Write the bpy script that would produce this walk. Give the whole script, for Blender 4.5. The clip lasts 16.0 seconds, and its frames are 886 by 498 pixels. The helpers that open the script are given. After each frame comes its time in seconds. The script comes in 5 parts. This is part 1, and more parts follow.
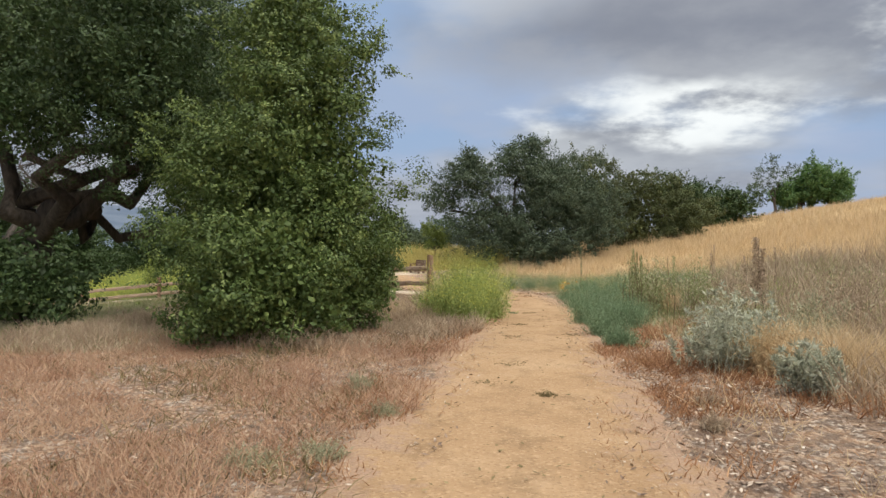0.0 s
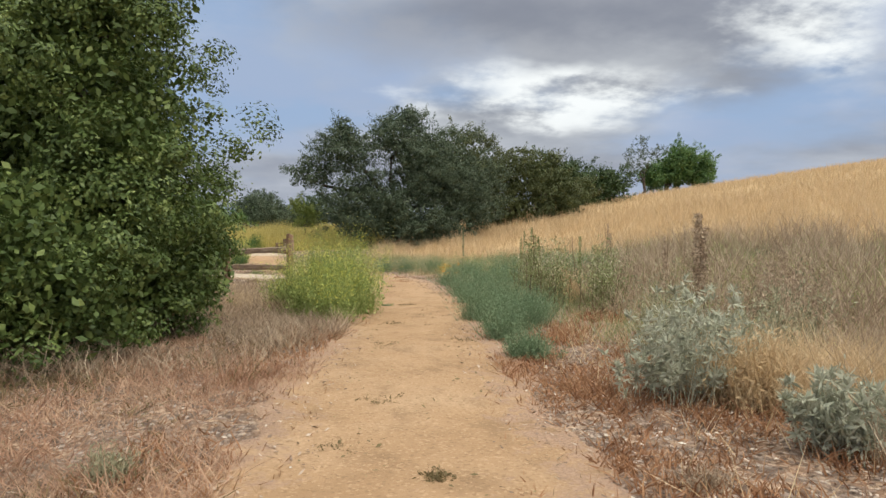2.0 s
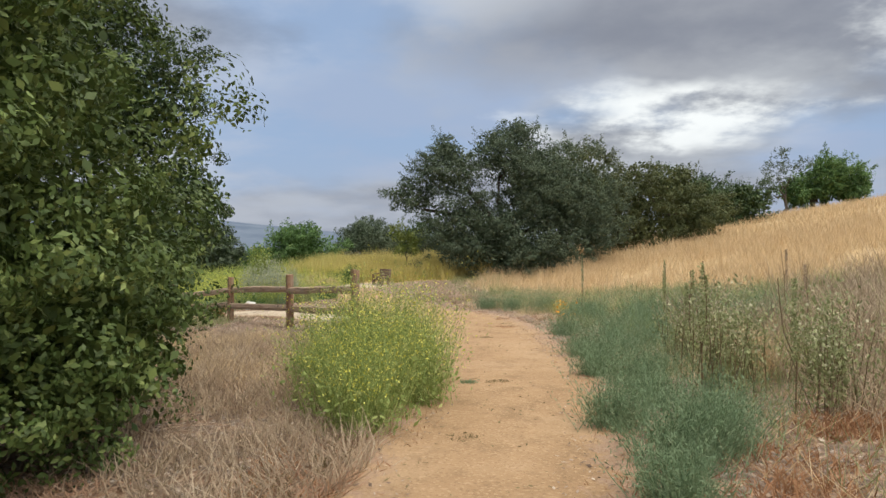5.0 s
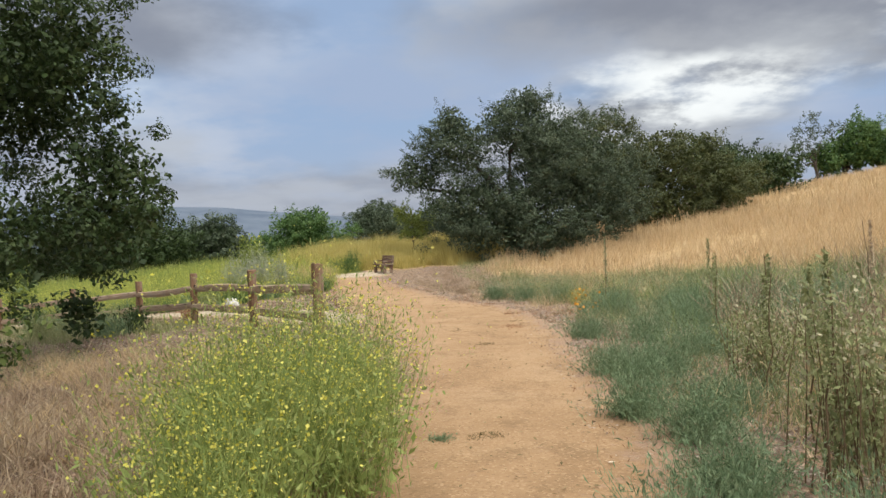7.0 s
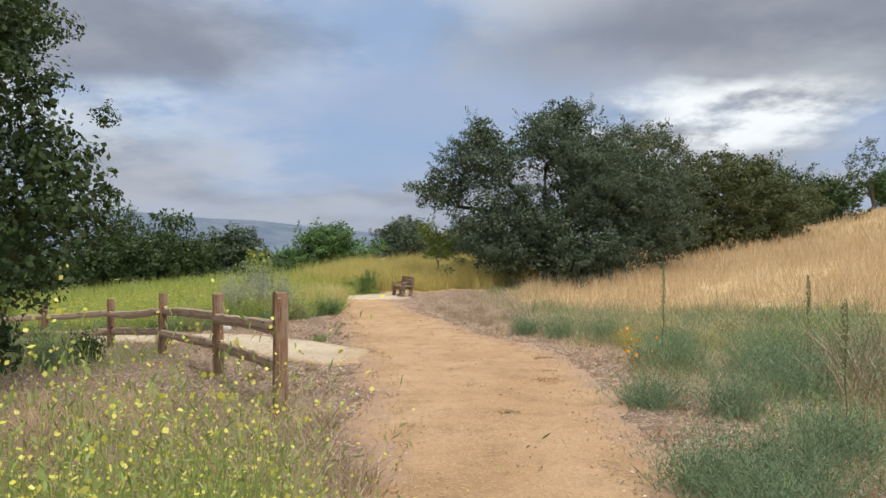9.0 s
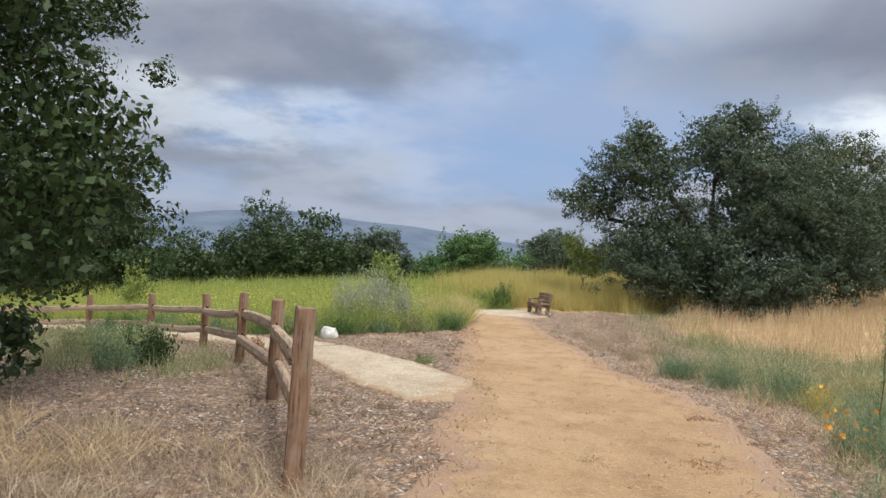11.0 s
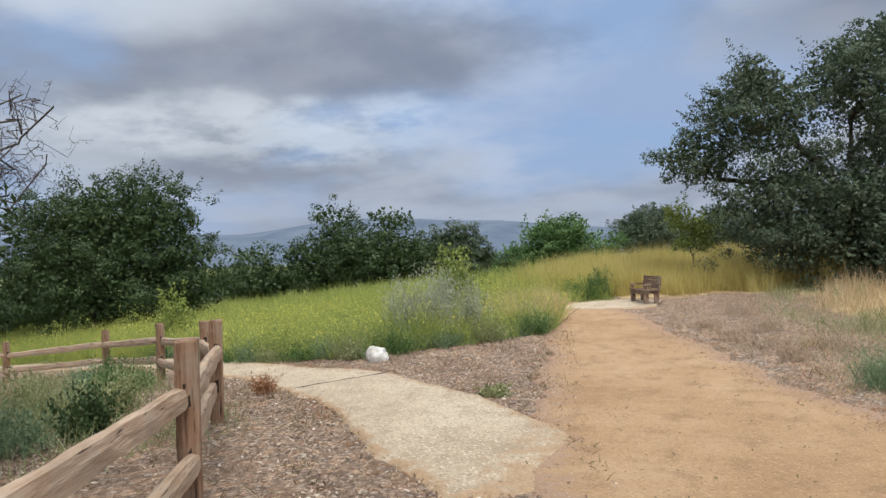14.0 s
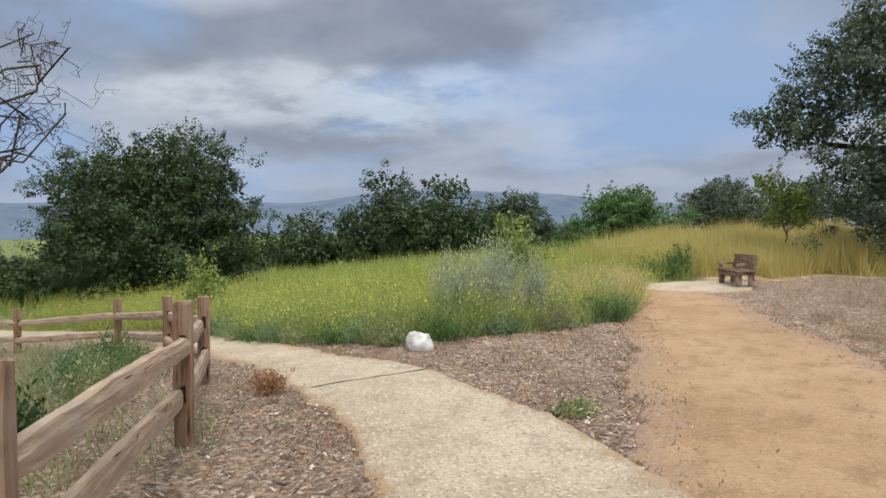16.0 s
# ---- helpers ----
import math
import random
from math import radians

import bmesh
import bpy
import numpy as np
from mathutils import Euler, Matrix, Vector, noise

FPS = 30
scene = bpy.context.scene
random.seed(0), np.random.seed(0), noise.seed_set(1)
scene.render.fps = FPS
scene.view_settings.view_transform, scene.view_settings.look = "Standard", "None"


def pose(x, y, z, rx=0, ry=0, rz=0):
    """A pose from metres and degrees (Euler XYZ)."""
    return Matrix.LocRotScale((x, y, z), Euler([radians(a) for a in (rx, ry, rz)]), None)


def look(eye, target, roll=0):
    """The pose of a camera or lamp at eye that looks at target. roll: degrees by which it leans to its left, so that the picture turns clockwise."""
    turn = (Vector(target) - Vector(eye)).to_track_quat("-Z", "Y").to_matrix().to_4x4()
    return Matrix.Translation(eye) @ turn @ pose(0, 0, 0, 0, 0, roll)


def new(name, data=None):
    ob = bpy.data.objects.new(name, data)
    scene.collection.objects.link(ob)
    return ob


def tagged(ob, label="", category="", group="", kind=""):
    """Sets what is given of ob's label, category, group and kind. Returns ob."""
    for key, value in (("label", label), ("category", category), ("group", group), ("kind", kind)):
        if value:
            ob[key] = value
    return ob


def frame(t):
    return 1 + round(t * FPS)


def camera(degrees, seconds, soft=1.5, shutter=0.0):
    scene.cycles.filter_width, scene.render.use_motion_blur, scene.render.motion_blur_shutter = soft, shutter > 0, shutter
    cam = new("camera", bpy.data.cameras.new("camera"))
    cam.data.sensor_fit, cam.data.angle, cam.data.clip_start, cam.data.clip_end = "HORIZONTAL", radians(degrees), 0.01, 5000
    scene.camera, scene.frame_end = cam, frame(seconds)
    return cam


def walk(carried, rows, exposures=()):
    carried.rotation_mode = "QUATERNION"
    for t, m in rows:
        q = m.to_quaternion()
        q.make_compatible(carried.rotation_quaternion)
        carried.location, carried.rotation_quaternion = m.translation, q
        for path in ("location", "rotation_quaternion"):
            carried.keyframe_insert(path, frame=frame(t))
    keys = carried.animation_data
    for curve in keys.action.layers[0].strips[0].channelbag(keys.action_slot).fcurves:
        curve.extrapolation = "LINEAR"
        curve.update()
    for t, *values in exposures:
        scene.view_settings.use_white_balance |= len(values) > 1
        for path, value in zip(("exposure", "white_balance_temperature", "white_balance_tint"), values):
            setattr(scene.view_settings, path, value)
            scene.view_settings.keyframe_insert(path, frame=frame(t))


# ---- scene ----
cam = camera(63.0, 16.0)
METRES, EYE, TILT, LEAN, TURN = 22.0, 1.55, 0.0, 0.0, 0.0
ROWS = [
    (0.0, 0.0, 0.0, 0.0, -0.0, 0.0, 0.0),
    (0.5, 0.0004, 0.0336, 0.0024, 2.69, 4.74, 0.77),
    (1.0, 0.0056, 0.0646, 0.0024, -2.56, -0.91, 0.64),
    (1.5, 0.0079, 0.0952, -0.0003, -6.4, -3.63, 0.45),
    (2.0, 0.0141, 0.1231, -0.0003, -9.73, -1.68, -0.22),
    (2.5, 0.0186, 0.1548, 0.0011, -7.58, -1.25, -0.03),
    (3.0, 0.0231, 0.1863, 0.0034, -6.05, -0.59, -0.12),
    (3.5, 0.032, 0.2184, 0.0042, -4.36, 0.67, -0.13),
    (4.0, 0.0386, 0.249, 0.004, -2.98, -0.03, 0.08),
    (6.5, 0.0682, 0.4081, 0.0081, 1.67, 0.9, 1.29),
    (7.0, 0.0728, 0.439, 0.0074, 0.86, -1.12, 2.43),
    (7.5, 0.0725, 0.4707, 0.0056, 1.02, -3.87, 1.6),
    (8.0, 0.0753, 0.5037, 0.0065, 0.84, -2.72, -0.32),
    (10.5, 0.0855, 0.6573, 0.0118, 11.88, 2.71, -0.82),
    (11.0, 0.088, 0.6883, 0.0092, 15.38, 1.15, -3.42),
    (11.5, 0.0901, 0.7199, 0.0084, 16.02, 1.07, -0.14),
    (12.0, 0.082, 0.7502, 0.0076, 22.86, 2.53, 1.71),
    (12.5, 0.0749, 0.7804, 0.0062, 23.04, 1.31, 3.9),
    (13.0, 0.0689, 0.8108, 0.0048, 22.04, 0.8, 0.44),
    (13.5, 0.0604, 0.8419, 0.0053, 19.4, 1.13, 0.35),
    (14.0, 0.0517, 0.8714, 0.0057, 22.44, 0.7, 2.2),
    (14.5, 0.0384, 0.8985, 0.0052, 24.59, 0.49, 1.72),
    (15.0, 0.0281, 0.9245, 0.0027, 25.7, 0.44, 1.24),
    (15.5, 0.0164, 0.9497, 0.0019, 26.4, 0.09, 0.9),
    (16.0, 0.0057, 0.9743, 0.0024, 26.81, -1.39, 0.85),
]
walk(cam, [(t, pose(0, 0, EYE, TILT, LEAN, TURN) @ pose(METRES * x, METRES * y, METRES * z, 90 + pitch, roll, yaw)) for t, x, y, z, yaw, pitch, roll in ROWS],
     exposures=((0.0, 0.1, 6450, 6), (8.0, 0.1, 6450, 6), (10.5, 0.08, 6080, 7), (16.0, 0.01, 6000, 6)))

# ---- world, sun ----
SUN_ELEV, SUN_AZ = 48.0, 140.0
world = bpy.data.worlds.new("overcast_sky")
scene.world = world
world.use_nodes = True
wt = world.node_tree
wt.nodes.clear()


def wn(kind, **kw):
    n = wt.nodes.new(kind)
    for k, v in kw.items():
        n.inputs[k].default_value = v
    return n


def wmath(op, a, b=None):
    n = wt.nodes.new("ShaderNodeMath")
    n.operation = op
    for i, v in enumerate((a, b)):
        if v is None:
            continue
        if isinstance(v, (int, float)):
            n.inputs[i].default_value = v
        else:
            wt.links.new(v, n.inputs[i])
    return n.outputs[0]


def wmix(fac, a, b):
    n = wt.nodes.new("ShaderNodeMix")
    n.data_type = "RGBA"
    for sock, v in ((n.inputs[0], fac), (n.inputs[6], a), (n.inputs[7], b)):
        if isinstance(v, (int, float)):
            sock.default_value = v
        elif isinstance(v, tuple):
            sock.default_value = (*v, 1)
        else:
            wt.links.new(v, sock)
    return n.outputs[2]


def wramp(fac, lo, hi):
    n = wt.nodes.new("ShaderNodeMapRange")
    n.interpolation_type = "SMOOTHSTEP"
    n.inputs[1].default_value, n.inputs[2].default_value = lo, hi
    wt.links.new(fac, n.inputs[0])
    return n.outputs[0]


def wnoise(vec, scale, detail, rough, off):
    m = wt.nodes.new("ShaderNodeMapping")
    m.inputs[1].default_value = off
    wt.links.new(vec, m.inputs[0])
    n = wn("ShaderNodeTexNoise", Scale=scale, Detail=detail, Roughness=rough)
    wt.links.new(m.outputs[0], n.inputs["Vector"])
    return n.outputs[0]


tc = wt.nodes.new("ShaderNodeTexCoord")
sep = wt.nodes.new("ShaderNodeSeparateXYZ")
wt.links.new(tc.outputs["Generated"], sep.inputs[0])
up = wmath("ADD", wmath("MAXIMUM", sep.outputs[2], 0.0), 0.22)
comb = wt.nodes.new("ShaderNodeCombineXYZ")
wt.links.new(wmath("DIVIDE", sep.outputs[0], up), comb.inputs[0])
wt.links.new(wmath("DIVIDE", sep.outputs[1], up), comb.inputs[1])
plane = comb.outputs[0]
sky = wt.nodes.new("ShaderNodeTexSky")
sky.sky_type, sky.sun_disc = "NISHITA", False
sky.sun_elevation, sky.sun_rotation = radians(SUN_ELEV), radians(SUN_AZ)
blue = wmix(0.8, sky.outputs[0], (3.3, 4.5, 6.9))
# direction as degrees of bearing and height, ruffled by noise so that the cloud edges are ragged
soft_n = wnoise(plane, 0.75, 5, 0.5, (7.3, 2.2, 0))
fine_n = wnoise(plane, 1.7, 6, 0.55, (1.3, 9.2, 0))
curl_n = wnoise(plane, 1.1, 5, 0.55, (5.1, 4.4, 0))
bearing = wmath("MULTIPLY", wmath("ARCTAN2", sep.outputs[0], sep.outputs[1]), 57.3)
height = wmath("MULTIPLY", wmath("ARCSINE", sep.outputs[2]), 57.3)
bearing = wmath("ADD", bearing, wmath("MULTIPLY", wmath("SUBTRACT", fine_n, 0.5), 26.0))
height = wmath("ADD", height, wmath("MULTIPLY", wmath("SUBTRACT", curl_n, 0.5), 8.0))


def bank(at, el, wide, tall):
    """A soft bank of cloud about a bearing and a height; 1 at its heart."""
    u = wmath("DIVIDE", wmath("SUBTRACT", bearing, at), wide)
    v = wmath("DIVIDE", wmath("SUBTRACT", height, el), tall)
    q = wmath("ADD", wmath("MULTIPLY", u, u), wmath("MULTIPLY", v, v))
    return wramp(q, 1.6, 0.15)


big = wnoise(plane, 0.85, 5, 0.5, (3.4, 1.9, 0))
pale = wmix(wramp(soft_n, 0.35, 0.62), (3.6, 4.4, 6.2), (5.2, 5.7, 6.9))
open_sky = wmix(wramp(fine_n, 0.40, 0.60), wmix(0.5, blue, (3.3, 4.2, 6.0)), pale)
cloud = wmix(wramp(fine_n, 0.34, 0.66), (2.85, 3.0, 3.55), (4.8, 4.95, 5.4))
decked = wmix(wramp(big, 0.42, 0.60), open_sky, cloud)
dark_deck = wmix(wramp(fine_n, 0.36, 0.68), (2.45, 2.6, 3.2), (3.6, 3.7, 4.2))
deck_amount = wmath("MAXIMUM", bank(20, 17.5, 19, 5.0), wmath("MAXIMUM", bank(-30, 15.5, 16, 4.2), bank(62, 18, 16, 6)))
decked = wmix(wmath("MULTIPLY", deck_amount, 0.92), decked, dark_deck)
glow = wmath("MAXIMUM", bank(18, 10.2, 9, 2.4), wmath("MAXIMUM", bank(36, 14.5, 6.5, 3.4), wmath("MULTIPLY", bank(-36, 10.2, 14, 2.0), 0.42)))
streak_n = wnoise(plane, 3.4, 6, 0.6, (2.7, 6.1, 0))
glow = wmath("MULTIPLY", glow, wramp(streak_n, 0.34, 0.60))
bright = wmix(wmath("MULTIPLY", glow, 0.95), decked, (9.6, 9.7, 9.8))
crown_glow = wmath("MULTIPLY", wmath("MAXIMUM", wmath("MULTIPLY", bank(5, 23, 10, 5), 0.6), bank(-44, 20, 12, 4)), 0.7)
bright = wmix(crown_glow, bright, (6.9, 7.0, 7.4))
low = wmix(wmath("MULTIPLY", wramp(sep.outputs[2], 0.16, 0.03), 0.55), bright, (4.1, 4.4, 5.4))
# an overcast sky is brightest towards the zenith
zen = wmix(wramp(sep.outputs[2], 0.42, 0.95), low, (23.0, 22.2, 20.5))
low = zen
bg = wn("ShaderNodeBackground", Strength=0.098)
wt.links.new(low, bg.inputs[0])
wo = wt.nodes.new("ShaderNodeOutputWorld")
wt.links.new(bg.outputs[0], wo.inputs[0])

sun_data = bpy.data.lights.new("sun", "SUN")
sun_data.energy, sun_data.angle, sun_data.color = 2.0, radians(16), (1.0, 0.93, 0.82)
sun = new("sun", sun_data)
az, el = radians(SUN_AZ), radians(SUN_ELEV)
sun.matrix_world = look((math.sin(az) * math.cos(el) * 60, math.cos(az) * math.cos(el) * 60, math.sin(el) * 60), (0, 0, 0))
scene.view_settings.exposure = 0.0


# ---- materials ----
class Mat:
    """A small builder round one node material."""

    def __init__(self, name, rough=0.8):
        self.m = bpy.data.materials.new(name)
        self.m.use_nodes = True
        self.t = self.m.node_tree
        self.b = self.t.nodes["Principled BSDF"]
        self.b.inputs["Roughness"].default_value = rough
        self.b.inputs["Specular IOR Level"].default_value = 0.25
        self.coord = None

    def node(self, kind, **kw):
        n = self.t.nodes.new(kind)
        for k, v in kw.items():
            n.inputs[k].default_value = v
        return n

    def link(self, a, b):
        self.t.links.new(a, b)

    def pos(self, stretch=(1, 1, 1)):
        if self.coord is None:
            self.coord = self.node("ShaderNodeTexCoord").outputs["Object"]
        m = self.node("ShaderNodeMapping")
        m.inputs[3].default_value = stretch
        self.link(self.coord, m.inputs[0])
        return m.outputs[0]

    def noise(self, scale, detail=4, rough=0.55, stretch=(1, 1, 1)):
        n = self.node("ShaderNodeTexNoise", Scale=scale, Detail=detail, Roughness=rough)
        self.link(self.pos(stretch), n.inputs["Vector"])
        return n.outputs[0]

    def ramp(self, fac, stops):
        n = self.node("ShaderNodeValToRGB")
        e = n.color_ramp.elements
        while len(e) < len(stops):
            e.new(0.5)
        for i, (p, c) in enumerate(stops):
            e[i].position, e[i].color = p, (*c, 1)
        self.link(fac, n.inputs[0])
        return n.outputs[0]

    def range(self, fac, lo, hi, a=0.0, b=1.0):
        n = self.node("ShaderNodeMapRange")
        for i, v in enumerate((lo, hi, a, b)):
            n.inputs[i + 1].default_value = v
        self.link(fac, n.inputs[0])
        return n.outputs[0]

    def math(self, op, a, b):
        n = self.node("ShaderNodeMath")
        n.operation = op
        for i, v in enumerate((a, b)):
            if isinstance(v, (int, float)):
                n.inputs[i].default_value = v
            else:
                self.link(v, n.inputs[i])
        return n.outputs[0]

    def mix(self, fac, a, b, mode="MIX"):
        n = self.node("ShaderNodeMix")
        n.data_type, n.blend_type = "RGBA", mode
        for sock, v in ((n.inputs[0], fac), (n.inputs[6], a), (n.inputs[7], b)):
            if isinstance(v, (int, float)):
                sock.default_value = v
            elif isinstance(v, tuple):
                sock.default_value = (*v, 1)
            else:
                self.link(v, sock)
        return n.outputs[2]

    def attr(self, name):
        n = self.node("ShaderNodeAttribute")
        n.attribute_name = name
        return n

    def bump(self, height, dist, strength=1.0):
        n = self.node("ShaderNodeBump", Strength=strength, Distance=dist)
        self.link(height, n.inputs["Height"])
        self.link(n.outputs[0], self.b.inputs["Normal"])

    def done(self, colour):
        self.link(colour, self.b.inputs["Base Color"])
        return self.m


def leaf_mat(name, stops, rough=0.55, glow=0.25, patch=0.35):
    """Leaves: a colour for each one, with patches over the crown, and some light let through."""
    k = Mat(name, rough)
    isl = k.node("ShaderNodeNewGeometry").outputs["Random Per Island"]
    f = k.mix(patch, isl, k.range(k.noise(1.6, 4, 0.65), 0.3, 0.7))
    c = k.ramp(f, stops)
    k.done(c)
    if glow:
        tr = k.node("ShaderNodeBsdfTranslucent")
        k.link(c, tr.inputs[0])
        mx = k.node("ShaderNodeMixShader", Fac=glow)
        k.link(k.b.outputs[0], mx.inputs[1])
        k.link(tr.outputs[0], mx.inputs[2])
        k.link(mx.outputs[0], k.t.nodes["Material Output"].inputs[0])
    return k.m


M_OAK = leaf_mat("oak_leaf", [(0.0, (0.028, 0.050, 0.018)), (0.6, (0.053, 0.085, 0.029)), (1.0, (0.12, 0.155, 0.065))], 0.5, 0.18)
M_OAK_GREY = leaf_mat("grey_oak_leaf", [(0.0, (0.045, 0.068, 0.038)), (0.6, (0.085, 0.115, 0.068)), (1.0, (0.19, 0.215, 0.155))])
M_BUSH = leaf_mat("bush_leaf", [(0.0, (0.042, 0.070, 0.019)), (0.6, (0.098, 0.140, 0.038)), (1.0, (0.235, 0.28, 0.09))], 0.5, 0.18)
M_BUSHTIP = leaf_mat("young_bush_leaf", [(0.0, (0.10, 0.15, 0.04)), (0.55, (0.20, 0.26, 0.08)), (1.0, (0.34, 0.39, 0.15))])
M_BRIGHT = leaf_mat("light_tree_leaf", [(0.0, (0.05, 0.10, 0.03)), (0.6, (0.10, 0.18, 0.055)), (1.0, (0.22, 0.30, 0.11))])
M_YELLOWLEAF = leaf_mat("yellow_green_leaf", [(0.0, (0.13, 0.17, 0.04)), (0.6, (0.24, 0.29, 0.07)), (1.0, (0.40, 0.44, 0.14))])
M_SAGE = leaf_mat("sage_leaf", [(0.0, (0.20, 0.19, 0.115)), (0.6, (0.36, 0.345, 0.22)), (1.0, (0.54, 0.51, 0.36))])
M_SILVER = leaf_mat("silver_sage_leaf", [(0.0, (0.28, 0.29, 0.205)), (0.6, (0.47, 0.475, 0.365)), (1.0, (0.66, 0.655, 0.54))])
M_OLIVE = leaf_mat("olive_oak_leaf", [(0.0, (0.05, 0.064, 0.024)), (0.6, (0.098, 0.115, 0.045)), (1.0, (0.19, 0.20, 0.09))])
M_WHITESAGE = leaf_mat("white_sage_leaf", [(0.0, (0.24, 0.26, 0.18)), (0.6, (0.38, 0.40, 0.30)), (1.0, (0.56, 0.56, 0.45))])
M_FEATHER = leaf_mat("feathery_green", [(0.0, (0.11, 0.165, 0.09)), (0.6, (0.20, 0.28, 0.155)), (1.0, (0.33, 0.39, 0.24))])
M_WEED = leaf_mat("weed_green", [(0.0, (0.15, 0.175, 0.075)), (0.6, (0.30, 0.32, 0.15)), (1.0, (0.48, 0.46, 0.28))])
M_MUSTARD = leaf_mat("mustard_stem", [(0.0, (0.17, 0.235, 0.068)), (0.6, (0.325, 0.39, 0.125)), (1.0, (0.50, 0.50, 0.21))], 0.6, 0.3)
M_MEADOW = leaf_mat("meadow_grass", [(0.0, (0.13, 0.20, 0.06)), (0.5, (0.34, 0.39, 0.10)), (1.0, (0.57, 0.53, 0.17))], 0.6, 0.3, 0.6)
M_FLOWER = leaf_mat("yellow_petal", [(0.0, (0.58, 0.53, 0.07)), (1.0, (0.78, 0.74, 0.20))], 0.5, 0.3, 0.0)
M_ORANGE = leaf_mat("orange_petal", [(0.0, (0.75, 0.25, 0.01)), (1.0, (0.85, 0.40, 0.03))], 0.5, 0.3, 0.0)
M_SEED = leaf_mat("pale_seed_head", [(0.0, (0.32, 0.29, 0.18)), (1.0, (0.58, 0.54, 0.38))], 0.7, 0.3, 0.0)
M_TAN = leaf_mat("tan_grass", [(0.0, (0.42, 0.29, 0.155)), (0.5, (0.60, 0.45, 0.27)), (1.0, (0.76, 0.62, 0.43))], 0.7, 0.3, 0.55)
M_GOLD = leaf_mat("golden_grass", [(0.0, (0.36, 0.29, 0.09)), (0.5, (0.52, 0.44, 0.15)), (1.0, (0.68, 0.58, 0.27))], 0.7, 0.3, 0.5)
M_RED = leaf_mat("reddish_dry_grass", [(0.0, (0.25, 0.125, 0.08)), (0.5, (0.43, 0.265, 0.175)), (1.0, (0.64, 0.48, 0.34))], 0.75, 0.2, 0.5)
M_RUST = leaf_mat("rust_dry_grass", [(0.0, (0.17, 0.075, 0.038)), (0.5, (0.33, 0.165, 0.085)), (1.0, (0.52, 0.33, 0.19))], 0.75, 0.2, 0.4)
M_TUFT = leaf_mat("trodden_grass", [(0.0, (0.10, 0.075, 0.035)), (0.6, (0.20, 0.155, 0.075)), (1.0, (0.36, 0.28, 0.15))], 0.75, 0.2, 0.3)
M_DRY = leaf_mat("grey_dry_grass", [(0.0, (0.22, 0.155, 0.11)), (0.5, (0.40, 0.30, 0.21)), (1.0, (0.62, 0.51, 0.38))], 0.75, 0.2, 0.4)
M_CHIP = leaf_mat("mulch_chip", [(0.0, (0.07, 0.045, 0.035)), (0.5, (0.24, 0.165, 0.125)), (0.82, (0.48, 0.385, 0.31)), (1.0, (0.78, 0.71, 0.62))], 0.8, 0.0, 0.2)


def bark_mat(name, a, b):
    k = Mat(name, 0.9)
    n = k.noise(9, 6, 0.65, (1, 1, 0.25))
    k.bump(n, 0.03)
    return k.done(k.ramp(n, [(0.3, a), (0.7, b)]))


M_BARK = bark_mat("oak_bark", (0.035, 0.028, 0.022), (0.13, 0.105, 0.085))
M_DEAD = bark_mat("dead_wood", (0.05, 0.042, 0.038), (0.15, 0.13, 0.115))
M_STALK = bark_mat("dry_stalk", (0.09, 0.06, 0.035), (0.20, 0.14, 0.08))


def timber_mat(name, lo, mid, hi, axis):
    """Weathered split timber: long grain along one axis, grey weather patches, dark checks."""
    k = Mat(name, 0.85)
    st = [14, 14, 14]
    st[axis] = 0.9
    grain = k.noise(2.2, 7, 0.65, tuple(st))
    checks = k.noise(3.2, 3, 0.5, tuple(st))
    patch = k.noise(2.3, 4, 0.6)
    c = k.ramp(grain, [(0.28, lo), (0.5, mid), (0.75, hi)])
    c = k.mix(k.range(patch, 0.45, 0.68), c, (0.34, 0.27, 0.21), "MIX")
    c = k.mix(k.range(checks, 0.37, 0.30), c, (0.05, 0.032, 0.022))
    k.bump(grain, 0.012)
    return k.done(c)


M_POST = timber_mat("red_timber", (0.085, 0.045, 0.027), (0.245, 0.142, 0.088), (0.39, 0.265, 0.185), 2)
M_RAIL = timber_mat("rail_timber", (0.20, 0.125, 0.08), (0.40, 0.28, 0.195), (0.56, 0.45, 0.35), 0)
M_BENCH = timber_mat("dark_bench_timber", (0.07, 0.035, 0.025), (0.15, 0.082, 0.058), (0.24, 0.15, 0.11), 0)


